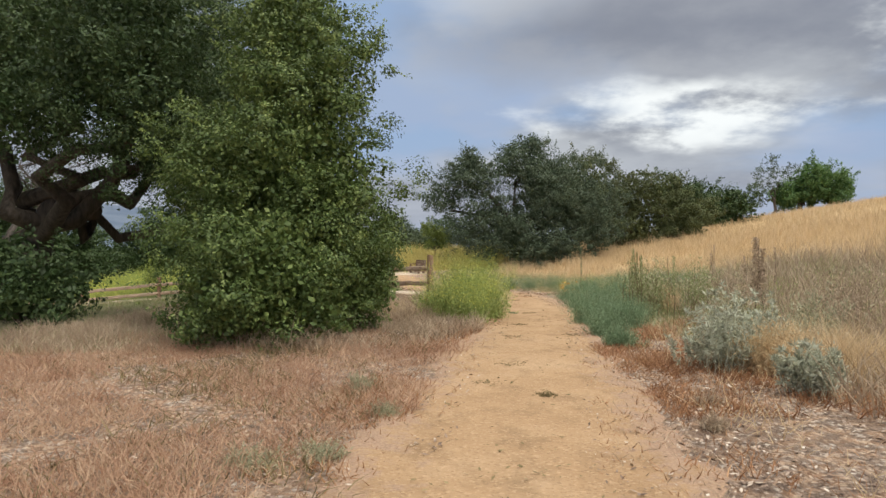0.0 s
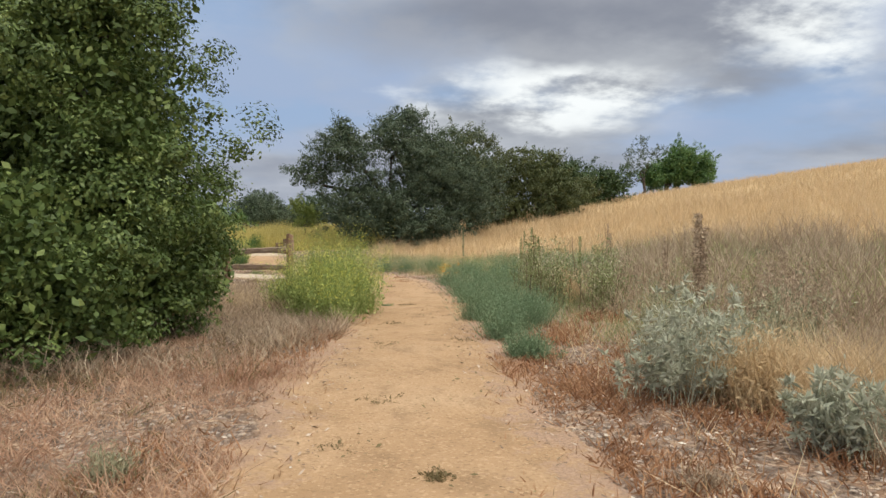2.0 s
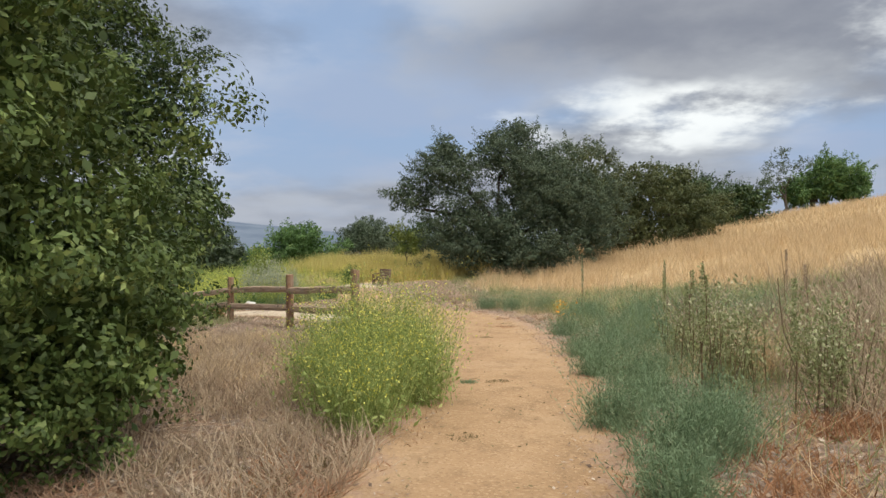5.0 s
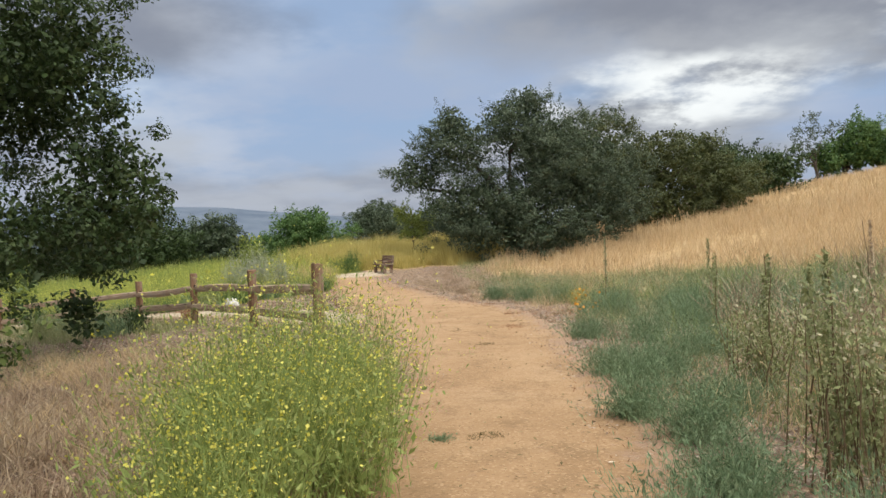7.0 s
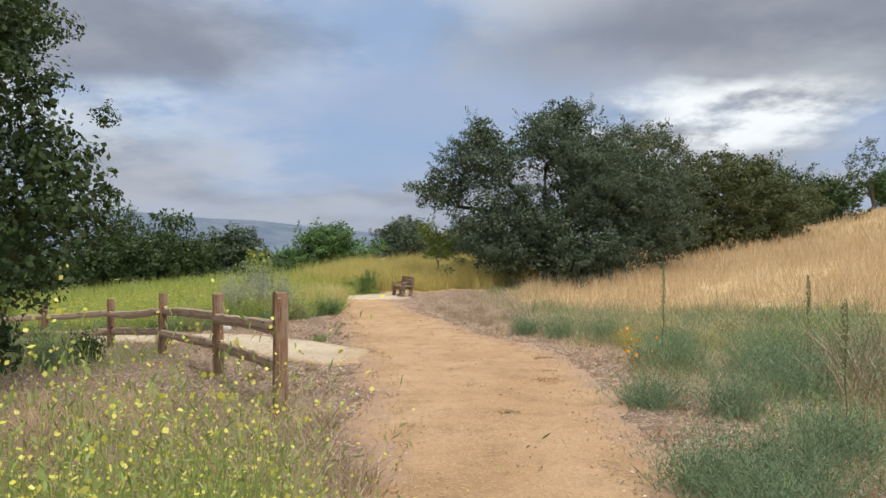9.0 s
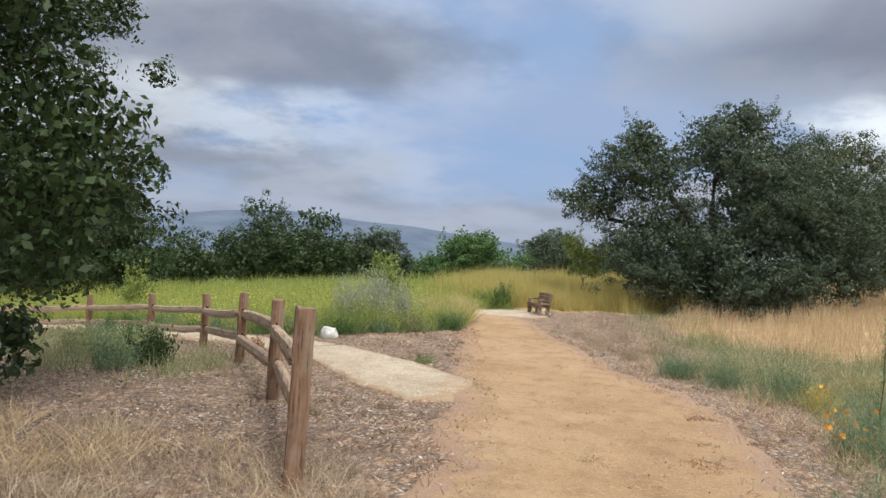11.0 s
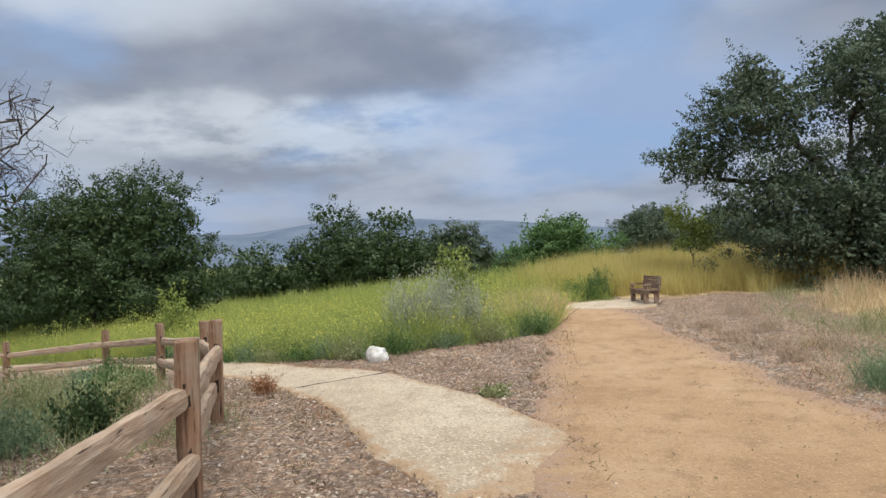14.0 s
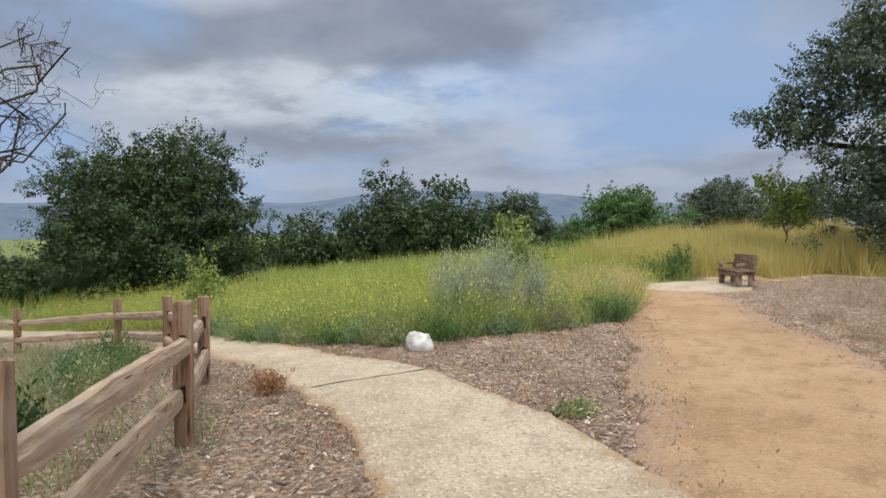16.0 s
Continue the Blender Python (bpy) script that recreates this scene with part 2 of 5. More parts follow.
def ground_mat():
    k = Mat("earth", 0.95)
    fine, mid, big = k.noise(55, 6, 0.7), k.noise(7, 5, 0.6), k.noise(0.8, 4)
    zone = k.attr("zone")
    sp = k.node("ShaderNodeSeparateColor")
    k.link(zone.outputs["Color"], sp.inputs[0])
    chips = k.node("ShaderNodeTexVoronoi", Scale=34.0, Randomness=1.0)
    k.link(k.pos((1, 0.75, 1)), chips.inputs["Vector"])
    cell = k.node("ShaderNodeSeparateColor")
    k.link(chips.outputs["Color"], cell.inputs[0])
    mulch = k.ramp(cell.outputs[0], [(0.0, (0.12, 0.082, 0.062)), (0.5, (0.255, 0.185, 0.145)), (0.82, (0.40, 0.31, 0.25)), (1.0, (0.66, 0.58, 0.50))])
    red = k.ramp(cell.outputs[1], [(0.0, (0.19, 0.11, 0.07)), (0.5, (0.36, 0.225, 0.145)), (1.0, (0.58, 0.43, 0.31))])
    gaps = k.range(chips.outputs["Distance"], 0.25, 0.75, 0.0, 0.5)
    mulch = k.mix(gaps, mulch, (0.13, 0.09, 0.068))
    c = k.mix(k.range(mid, 0.42, 0.6), mulch, red)
    green = k.ramp(mid, [(0.3, (0.09, 0.12, 0.035)), (0.7, (0.23, 0.25, 0.075))])
    tan = k.ramp(k.noise(1.6, 6, 0.65), [(0.3, (0.40, 0.27, 0.13)), (0.5, (0.56, 0.40, 0.22)), (0.72, (0.70, 0.54, 0.33))])
    jit = k.math("MULTIPLY", k.math("SUBTRACT", mid, 0.5), 0.9)
    c = k.mix(k.range(k.math("ADD", sp.outputs[1], jit), 0.3, 0.7), c, green)
    c = k.mix(k.range(k.math("ADD", sp.outputs[2], jit), 0.3, 0.7), c, tan)
    c = k.mix(k.range(k.noise(1.5, 6, 0.7), 0.45, 0.68, 0.0, 0.6), c, (0.135, 0.082, 0.055))
    k.bump(k.math("ADD", fine, k.math("SUBTRACT", mid, chips.outputs["Distance"])), 0.02)
    return k.done(c)


def dirt_mat(name, lo, mid, hi, edge, grit, speck):
    """Trodden earth; the attribute edge mixes in litter near its borders."""
    k = Mat(name, 0.95)
    fine, m1, big = k.noise(grit, 6, 0.75), k.noise(9.0, 7, 0.7), k.noise(0.7, 5, 0.6)
    c = k.ramp(big, [(0.3, lo), (0.5, mid), (0.72, hi)])
    c = k.mix(k.range(m1, 0.35, 0.65, 0.35, 0.0), c, lo)
    scuff = k.noise(3.1, 5, 0.6, (1.0, 0.7, 1.0))
    c = k.mix(k.range(scuff, 0.50, 0.66, 0.0, 0.55), c, tuple(v * 0.72 for v in lo))
    grain = k.node("ShaderNodeTexVoronoi", Scale=grit * 1.3, Randomness=1.0)
    k.link(k.pos(), grain.inputs["Vector"])
    gc = k.node("ShaderNodeSeparateColor")
    k.link(grain.outputs["Color"], gc.inputs[0])
    c = k.mix(k.range(gc.outputs[0], 0.80, 0.95, 0.0, speck), c, tuple(min(1, v * 1.22) for v in hi))
    c = k.mix(k.range(gc.outputs[1], 0.80, 0.95, 0.0, speck), c, tuple(v * 0.62 for v in lo))
    e = k.math("ADD", k.attr("edge").outputs["Fac"], k.math("MULTIPLY", k.math("SUBTRACT", k.noise(4.5, 7, 0.75), 0.5), 3.4))
    c = k.mix(k.range(e, 0.42, 0.85), c, k.ramp(fine, [(0.3, edge), (0.65, tuple(v * 1.9 for v in edge))]))
    k.bump(k.math("ADD", k.math("MULTIPLY", fine, 0.4), k.math("ADD", k.math("MULTIPLY", m1, 0.7), k.math("MULTIPLY", scuff, 1.6))), 0.022)
    return k.done(c)


M_GROUND = ground_mat()
M_TRAIL = dirt_mat("trail_dirt", (0.30, 0.185, 0.10), (0.39, 0.25, 0.142), (0.46, 0.315, 0.195), (0.22, 0.145, 0.10), 45, 0.4)
M_PALE = dirt_mat("crushed_granite", (0.385, 0.30, 0.215), (0.465, 0.375, 0.28), (0.54, 0.45, 0.35), (0.25, 0.17, 0.105), 42, 0.85)


def rock_mat():
    k = Mat("pale_rock", 0.85)
    n = k.noise(7, 6, 0.6)
    k.bump(n, 0.03)
    return k.done(k.ramp(n, [(0.3, (0.36, 0.34, 0.31)), (0.55, (0.62, 0.60, 0.57)), (0.8, (0.76, 0.75, 0.73))]))


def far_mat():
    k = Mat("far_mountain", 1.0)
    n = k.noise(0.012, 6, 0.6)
    # distance haze is painted into the ridge as this blue-grey colour
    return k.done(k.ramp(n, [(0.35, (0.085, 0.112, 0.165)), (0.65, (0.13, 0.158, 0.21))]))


M_ROCK, M_FAR = rock_mat(), far_mat()

# ---- lie of the land ----
PY = (-40, 0, 10, 15, 17, 22, 24.5, 27, 30, 35, 43, 58, 75, 100)
PZ = (0.25, 0.25, 0.25, 0.2, 0.13, 0.08, 0.0, -0.05, -0.08, -0.05, 0.3, 0.75, 0.7, 0.3)


def land(x, y):
    """Height of the ground."""
    x, y = np.asarray(x, float), np.asarray(y, float)
    z = np.interp(y, PY, PZ)
    r = np.clip(x - 4.5, 0, 62)
    hill = 0.149 * r * r / (r + 2)
    crest = np.clip((y - 74) / 60, 0, 1)
    z = z + hill * (1 - crest * crest * (3 - 2 * crest))
    l = np.clip(-x - 3.5, 0, 26)
    z = z - 0.085 * l * l / (l + 1.5) * np.clip((y + 2) / 22, 0.25, 1)
    return z


TL = ((-6, -0.75), (0, -0.55), (4.8, -0.33), (8, 0.05), (10, 0.4), (13, 0.78), (16, 1.12), (17.5, 1.08), (20.3, 0.56), (24, 0.0), (27, -0.85), (31, -1.75), (35.6, -2.85), (38.3, -3.4), (40, -4.3), (43, -9))
TR = ((-6, 0.9), (0, 1.0), (4, 1.2), (6.4, 1.6), (9, 1.93), (11.3, 2.2), (14, 2.72), (16, 2.95), (18, 3.02), (21, 3.0), (24, 3.0), (26, 2.7), (27.5, 2.15), (29, 1.4), (32.5, 0.4), (35, -0.6), (38, -1.65), (40, -3.0), (43, -7))


def trail_edges(y):
    return np.interp(y, [a for a, b in TL], [b for a, b in TL]), np.interp(y, [a for a, b in TR], [b for a, b in TR])


PALE = ((0.05, 24.55, 0.05, 24.8), (-0.05, 24.25, -0.05, 25.15), (-0.25, 23.95, -0.2, 25.55), (-0.75, 23.8, -0.6, 26.0), (-1.6, 24.55, -2.0, 27.5), (-3.0, 26.15, -4.2, 29.2), (-4.7, 27.7, -6.0, 30.1), (-7.0, 29.4, -7.5, 31.0), (-9.4, 31.0, -9.6, 32.2), (-13, 33.0, -13, 34.1), (-26, 36.0, -26, 37.2))


def on_path(x, y, grow=0.0):
    """True on the trail, the pale side path or the bench's pad."""
    a, b = trail_edges(y)
    hit = (x > a - grow) & (x < b + grow) & (y < 42)
    xs = [(p[0] + p[2]) / 2 for p in PALE][::-1]
    lo = np.interp(x, [p[0] for p in PALE][::-1], [p[1] for p in PALE][::-1])
    hi = np.interp(x, [p[2] for p in PALE][::-1], [p[3] for p in PALE][::-1])
    hit |= (x < 0.1) & (x > -26) & (y > lo - grow) & (y < hi + grow)
    hit |= ((x + 2.2) / (1.4 + grow)) ** 2 + ((y - 39.9) / (1.25 + grow)) ** 2 < 1
    return hit


def meadow_front(x):
    return np.interp(x, (-40, -14, -9, -5.5, -3.9, -2.9, -2.6), (38.5, 35, 31.8, 31.2, 32.6, 34.4, 36))


def tan_edge(y):
    """Left border of the tan field."""
    return np.interp(y, (-10, 8, 20, 25.5, 29.5, 34, 38, 44, 60), (15, 14, 12.8, 10.6, 9.0, 5.6, 3.0, 4.0, 6))


def smooth(x):
    x = np.clip(x, 0, 1)
    return x * x * (3 - 2 * x)


# ---- mesh helpers ----
def mesh_of(name, verts, faces, mat, smooth_faces=False):
    """A mesh from an array of vertices and an array of equal faces (or a list of such arrays)."""
    groups = faces if isinstance(faces, list) else [faces]
    groups = [g for g in groups if len(g)]
    me = bpy.data.meshes.new(name)
    verts = np.asarray(verts, np.float32).reshape(-1, 3)
    loops = np.concatenate([np.asarray(g).ravel() for g in groups]).astype(np.int32)
    sizes = np.concatenate([np.full(len(g), len(g[0])) for g in groups])
    starts = (np.cumsum(sizes) - sizes).astype(np.int32)
    me.vertices.add(len(verts))
    me.vertices.foreach_set("co", verts.ravel())
    me.loops.add(len(loops))
    me.loops.foreach_set("vertex_index", loops)
    me.polygons.add(len(sizes))
    me.polygons.foreach_set("loop_start", starts)
    me.update(calc_edges=True)
    if smooth_faces:
        me.polygons.foreach_set("use_smooth", np.ones(len(sizes), bool))
    me.materials.append(mat)
    return me


def part(name, me, parent, label=""):
    ob = new(name, me)
    ob.parent = parent
    return tagged(ob, label)


def part_bm(name, bm, mat, parent, label=""):
    me = bpy.data.meshes.new(name)
    bm.to_mesh(me)
    bm.free()
    me.materials.append(mat)
    return part(name, me, parent, label)


def thing(name, x, y, label, category, group="", z=None):
    ob = new(name)
    ob.location = (x, y, float(land(x, y)) if z is None else z)
    return tagged(ob, label, category, group)


def rows_grid(nr, nc):
    a = np.arange(nr * nc).reshape(nr, nc)
    return np.stack([a[:-1, :-1], a[:-1, 1:], a[1:, 1:], a[1:, :-1]], -1).reshape(-1, 4)


def unit(v):
    return v / np.maximum(np.linalg.norm(v, axis=-1, keepdims=True), 1e-9)


def leaves(rng, pts, size, aspect=0.5, axis=None, facing=None):
    """Pointed four-cornered leaves, folded a little, about the points. Returns vertices and faces."""
    n = len(pts)
    if facing is not None:
        f = unit(facing)
        u = unit(np.cross(f, rng.normal(size=(n, 3))))
        v = np.cross(f, u)
    else:
        u = unit(rng.normal(size=(n, 3))) if axis is None else unit(axis + rng.normal(size=(n, 3)) * 0.5)
        v = unit(np.cross(u, rng.normal(size=(n, 3))))
    s = (size * rng.uniform(0.6, 1.35, n))[:, None]
    w = np.cross(u, v) * s * 0.12
    vs = np.stack([pts - u * s, pts - v * s * aspect + w, pts + u * s, pts + v * s * aspect + w], 1)
    return vs.reshape(-1, 3), np.arange(n * 4).reshape(n, 4)


def blades(rng, base, length, width, lean=0.35, bend=0.3, direction=None):
    """Grass blades or stems: two pieces each, leaning and bending over."""
    n = len(base)
    d = rng.normal(size=(n, 3)) * lean if direction is None else direction + rng.normal(size=(n, 3)) * lean
    d[:, 2] = np.abs(d[:, 2]) * 0.2 + 1.0
    d = unit(d)
    L = np.broadcast_to(length, n)[:, None] * rng.uniform(0.55, 1.2, n)[:, None]
    side = unit(np.cross(d, rng.normal(size=(n, 3)))) * (np.broadcast_to(width, n)[:, None] * 0.5)
    droop = unit(rng.normal(size=(n, 3)) * (1, 1, 0.2)) * L * bend
    mid = base + d * L * 0.55 + droop * 0.25
    tip = base + d * L + droop
    vs = np.stack([base - side, base + side, mid + side * 0.8, mid - side * 0.8, tip], 1).reshape(-1, 3)
    i = np.arange(n)[:, None] * 5
    return vs, i + np.array([[0, 1, 2, 3]]), i + np.array([[3, 2, 4]]), tip


def tube(points, radii, sides=8):
    """A bent tapered tube through the points."""
    p = np.asarray(points, float)
    t = unit(np.gradient(p, axis=0))
    a = unit(np.cross(t, (0.31, 0.22, 0.05) if abs(t[0][2]) > 0.6 else (0, 0, 1.0)))
    b = np.cross(t, a)
    ang = np.linspace(0, 2 * math.pi, sides, endpoint=False)
    ring = a[:, None] * np.cos(ang)[None, :, None] + b[:, None] * np.sin(ang)[None, :, None]
    vs = p[:, None] + ring * np.asarray(radii)[:, None, None]
    f = []
    for i in range(len(p) - 1):
        for j in range(sides):
            k = (j + 1) % sides
            f.append((i * sides + j, i * sides + k, (i + 1) * sides + k, (i + 1) * sides + j))
    return vs.reshape(-1, 3), np.array(f)


def merge(pieces):
    vs, fs, o = [], [], 0
    for v, f in pieces:
        vs.append(v)
        fs.append(np.asarray(f) + o)
        o += len(v)
    return np.concatenate(vs), np.concatenate(fs)


def limb(rng, a, b, r0, r1, n=7, wobble=0.12, sides=8):
    """A crooked limb from a to b."""
    a, b = np.asarray(a, float), np.asarray(b, float)
    s = np.linspace(0, 1, n)[:, None]
    p = a + (b - a) * s
    j = rng.normal(size=(n, 3)) * wobble * np.linalg.norm(b - a) * 0.3
    j[0] = j[-1] = 0
    return tube(p + j, np.linspace(r0, r1, n), sides)


def crown(rng, lobes, clumps, per, clump_r, leaf, inner=0.25, aspect=0.5, shell=0.72):
    """Leaves in clumps over uneven lobes (centre, radii), with gaps between the clumps and larger leaves within."""
    big = lobes
    subs = []
    for c, r in lobes:
        n = int(np.clip(9 * (r[0] * r[1] * r[2]) ** (1 / 3) / max(clump_r, 0.3) * 0.8, 8, 44))
        for d in unit(rng.normal(size=(n, 3))):
            s = rng.uniform(0.26, 0.46)
            subs.append((np.array(c) + d * np.array(r) * rng.uniform(0.62, 0.95), np.array(r) * s))
    lobes = subs
    areas = np.array([r[0] * r[1] + r[1] * r[2] for c, r in lobes])
    pick = rng.choice(len(lobes), clumps, p=areas / areas.sum())
    cs, rs = np.array([c for c, r in lobes], float)[pick], np.array([r for c, r in lobes], float)[pick]
    d = unit(rng.normal(size=(clumps, 3)))
    rad = rng.uniform(shell, 1.0, clumps) + rng.normal(size=clumps) * 0.05
    d[:, 2] = np.where((d[:, 2] < 0) & (rng.uniform(size=clumps) < 0.5), -d[:, 2], d[:, 2])
    cc = cs + d * rs * rad[:, None]
    idx = np.repeat(np.arange(clumps), per)
    cr = clump_r * rng.uniform(0.5, 1.3, clumps)
    dirs = unit(rng.normal(size=(len(idx), 3)))
    off = dirs * (rng.uniform(0.15, 1, len(idx)) ** 0.5)[:, None] * cr[idx][:, None] * (1, 1, 0.72)
    pts = cc[idx] + off
    face = dirs * 0.9 + d[idx] * 0.6 + (0, 0, 0.25) + rng.normal(size=(len(idx), 3)) * 0.38
    # sprigs that stick out of the outline: leafy twigs
    ns = clumps // 2
    sp = rng.choice(clumps, ns)
    sdir = unit(d[sp] + rng.normal(size=(ns, 3)) * 0.4 + (0, 0, 0.3))
    k = rng.uniform(0, 1, (ns, 20))
    spts = (cc[sp] + sdir * cr[sp][:, None] * 0.55)[:, None] + sdir[:, None] * (k * clump_r * 1.0)[..., None]
    spts = spts.reshape(-1, 3) + rng.normal(size=(ns * 20, 3)) * leaf * 0.75
    sprigs = leaves(rng, spts, leaf * 0.95, aspect)
    a = leaves(rng, pts, leaf, aspect, facing=face)
    ni = int(len(pts) * inner * 0.55)
    ba = np.array([r[0] * r[1] + r[1] * r[2] for c, r in big])
    pi = rng.choice(len(big), ni, p=ba / ba.sum())
    ic = np.array([c for c, r in big], float)[pi] + unit(rng.normal(size=(ni, 3))) * np.array([r for c, r in big], float)[pi] * (rng.uniform(0.3, 0.85, ni))[:, None]
    b = leaves(rng, ic, leaf * 1.7, 0.6)
    return merge([a, b]), sprigs


def tree(name, label, x, y, trunk_r, fork, lobes, mat, clumps, per, clump_r, leaf, seed, category="tree", group="", bark=None, limbs=True, inner=0.25, shell=0.72, tips=None):
    """A tree at x, y: trunk, limbs to the lobes and a crown. Lobes are given from the tree's foot."""
    rng = np.random.default_rng(seed)
    ob = thing(name, x, y, label, category, group)
    bark = bark or M_BARK
    f = np.array(fork, float)
    v, q = limb(rng, (0, 0, -0.15), f, trunk_r * 1.25, trunk_r * 0.8, 8, 0.15, 10)
    part("trunk", mesh_of("trunk", v, q, bark, True), ob)
    if limbs:
        for c, r in lobes[:7]:
            v, q = limb(rng, f - (0, 0, 0.05), np.array(c) * (0.85, 0.85, 0.95), trunk_r * 0.6, trunk_r * 0.12, 8, 0.3, 7)
            part("limb", mesh_of("limb", v, q, bark, True), ob)
    body, sprigs = crown(rng, lobes, clumps, per, clump_r, leaf, inner, shell=shell)
    part("crown", mesh_of("crown", *body, mat), ob)
    young = part("young_growth", mesh_of("young_growth", *sprigs, tips or mat), ob, "paler young leafy twigs" if tips else "")
    tagged(young, kind="stuff")
    return ob


def stuff(name, label, category, verts, faces, mat):
    ob = new(name, mesh_of(name, verts, faces, mat))
    return tagged(ob, label, category, kind="stuff")


# ---- ground ----
def axis_steps(lo, hi, step, far, grow=1.22):
    a = list(np.arange(lo, hi + step / 2, step))
    for sign, end in ((1, far), (-1, -far)):
        s, p, out = step, (hi if sign > 0 else lo), []
        while abs(p) < far:
            s *= grow
            p += sign * s
            out.append(p)
        a = a + out if sign > 0 else out[::-1] + a
    return np.array(a)


def build_ground():
    xs, ys = axis_steps(-13, 16, 0.2, 3500), axis_steps(-4, 46, 0.2, 3500)
    X, Y = np.meshgrid(xs, ys)
    Z = land(X, Y)
    rng = np.random.default_rng(5)
    rough = rng.normal(size=X.shape) * 0.014 * (~on_path(X, Y, 0.35)) * (np.abs(X) < 20) * (np.abs(Y) < 60)
    me = mesh_of("ground", np.stack([X, Y, Z + rough], -1), rows_grid(len(ys), len(xs)), M_GROUND, True)
    tan = smooth((X - tan_edge(Y)) / 1.2 + 0.5) * (Y > -60)
    tan = np.maximum(tan, smooth((Y - 41.3 - 0.6 * np.sin(X * 1.3) - 0.25 * np.sin(X * 3.7)) / 1.5) * (X > -4.5) * (X < 4))
    green = smooth((Y - meadow_front(X)) / 0.8) * (X < -2.6)
    right = smooth((X - trail_edges(Y)[1] - 1.2) / 2.5) * (X < tan_edge(Y)) * 0.5 * smooth((32 - Y) / 4) * smooth((Y - 7) / 4)
    under = smooth((-X - 4.5) / 2) * smooth((Y - 8) / 3) * smooth((26 - Y) / 6) * 0.55
    green = np.maximum(np.maximum(green, right), under)
    green = np.maximum(green, smooth((Y - 90) / 30))
    cols = np.stack([np.ones_like(tan), green, tan, np.ones_like(tan)], -1).reshape(-1, 4).astype(np.float32)
    at = me.color_attributes.new("zone", "FLOAT_COLOR", "POINT")
    at.data.foreach_set("color", cols.ravel())
    tagged(new("ground", me), "dry earth with leaf litter, mulch and meadow soil", "ground", kind="structure")


def ribbon(name, label, left, right, mat, lift, cols=25, margin=0.3):
    """A path laid on the land between two borders; its outer rims dip under the ground."""
    left, right = np.asarray(left, float), np.asarray(right, float)
    n = len(left)
    rng = np.random.default_rng(n)
    s = np.linspace(0, 1, cols)
    width = np.linalg.norm(right - left, axis=1)[:, None]
    d = (right - left) / width
    wob = np.cumsum(rng.normal(size=(n, 2)) * 0.045, 0) + rng.normal(size=(n, 2)) * 0.03
    wob = wob - np.stack([np.convolve(np.pad(w, 10, mode="edge"), np.ones(21) / 21, "valid") for w in wob.T], -1)
    l2, r2 = left - d * (margin + wob[:, :1]), right + d * (margin + wob[:, 1:])
    P = l2[:, None] + (r2 - l2)[:, None] * s[None, :, None]
    dist = np.minimum(s[None], 1 - s[None]) * (width + 2 * margin)
    edge = 1 - smooth(dist / (margin * 2.6))
    edge = np.maximum(edge, 1 - smooth(np.arange(n)[:, None] * 0.15 / 1.7)) if name == "side_path" else edge
    Z = land(P[..., 0], P[..., 1]) + lift - 0.07 * np.clip(1 - dist / 0.09, 0, 1)
    if name == "side_path":  # its tip sinks into the trail
        Z = Z - 0.05 * np.clip(1 - np.arange(n)[:, None] * 0.15 / 0.6, 0, 1)
    me = mesh_of(name, np.dstack([P, Z]), rows_grid(n, cols), mat, True)
    at = me.attributes.new("edge", "FLOAT", "POINT")
    at.data.foreach_set("value", edge.ravel().astype(np.float32))
    return tagged(new(name, me), label, "path", kind="structure")


build_ground()
yy = np.arange(-6, 42.8, 0.15)
ea, eb = trail_edges(yy)
ribbon("trail", "trodden orange-tan dirt trail with footprints and twigs", np.stack([ea, yy], -1), np.stack([eb, yy], -1), M_TRAIL, 0.022, 29)


def densify(table, step=0.15):
    p = np.array(table, float)
    s = np.concatenate([[0], np.cumsum(np.linalg.norm(np.diff((p[:, :2] + p[:, 2:]) / 2, axis=0), axis=1))])
    t = np.arange(0, s[-1], step)
    q = np.stack([np.interp(t, s, p[:, i]) for i in range(4)], -1)
    k = np.ones(9) / 9
    q = np.stack([np.convolve(np.pad(c, 4, mode="edge"), k, "valid") for c in q.T], -1)
    return q[:, :2], q[:, 2:]


pl, pr = densify(PALE)
ribbon("side_path", "pale cream crushed-granite side path", pl, pr, M_PALE, 0.034, 23, 0.22)
pl, pr = densify(((-3.7, 39.2, -3.6, 39.9), (-3.0, 38.7, -2.9, 40.7), (-2.0, 38.7, -1.9, 41.0), (-1.2, 39.2, -1.1, 40.9), (-0.8, 39.8, -0.8, 40.4)))
ribbon("bench_pad", "pale crushed-granite pad under the bench", pl, pr, M_PALE, 0.036, 15, 0.15)


def build_mountain(name, dist, heights, seed, label):
    rng = np.random.default_rng(seed)
    b = np.radians(np.linspace(-100, 100, 161))
    top = np.interp(np.degrees(b), [h[0] for h in heights], [h[1] for h in heights])
    for f in (9, 23, 51):
        top = top + np.sin(b * f + rng.uniform(0, 6)) * dist * 0.035 / f
    rings = []
    for k, (dd, hh) in enumerate(((0, -0.25), (0.15, 0.35), (0.3, 0.8), (0.42, 1.0), (0.7, 0.5))):
        r = dist * (1 + dd)
        z = top * hh + rng.normal(size=len(b)) * dist * 0.0012 * (k in (1, 2))
        rings.append(np.stack([np.sin(b) * r, np.cos(b) * r, z], -1))
    v = np.stack(rings)
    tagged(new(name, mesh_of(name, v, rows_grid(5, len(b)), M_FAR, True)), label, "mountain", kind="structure")


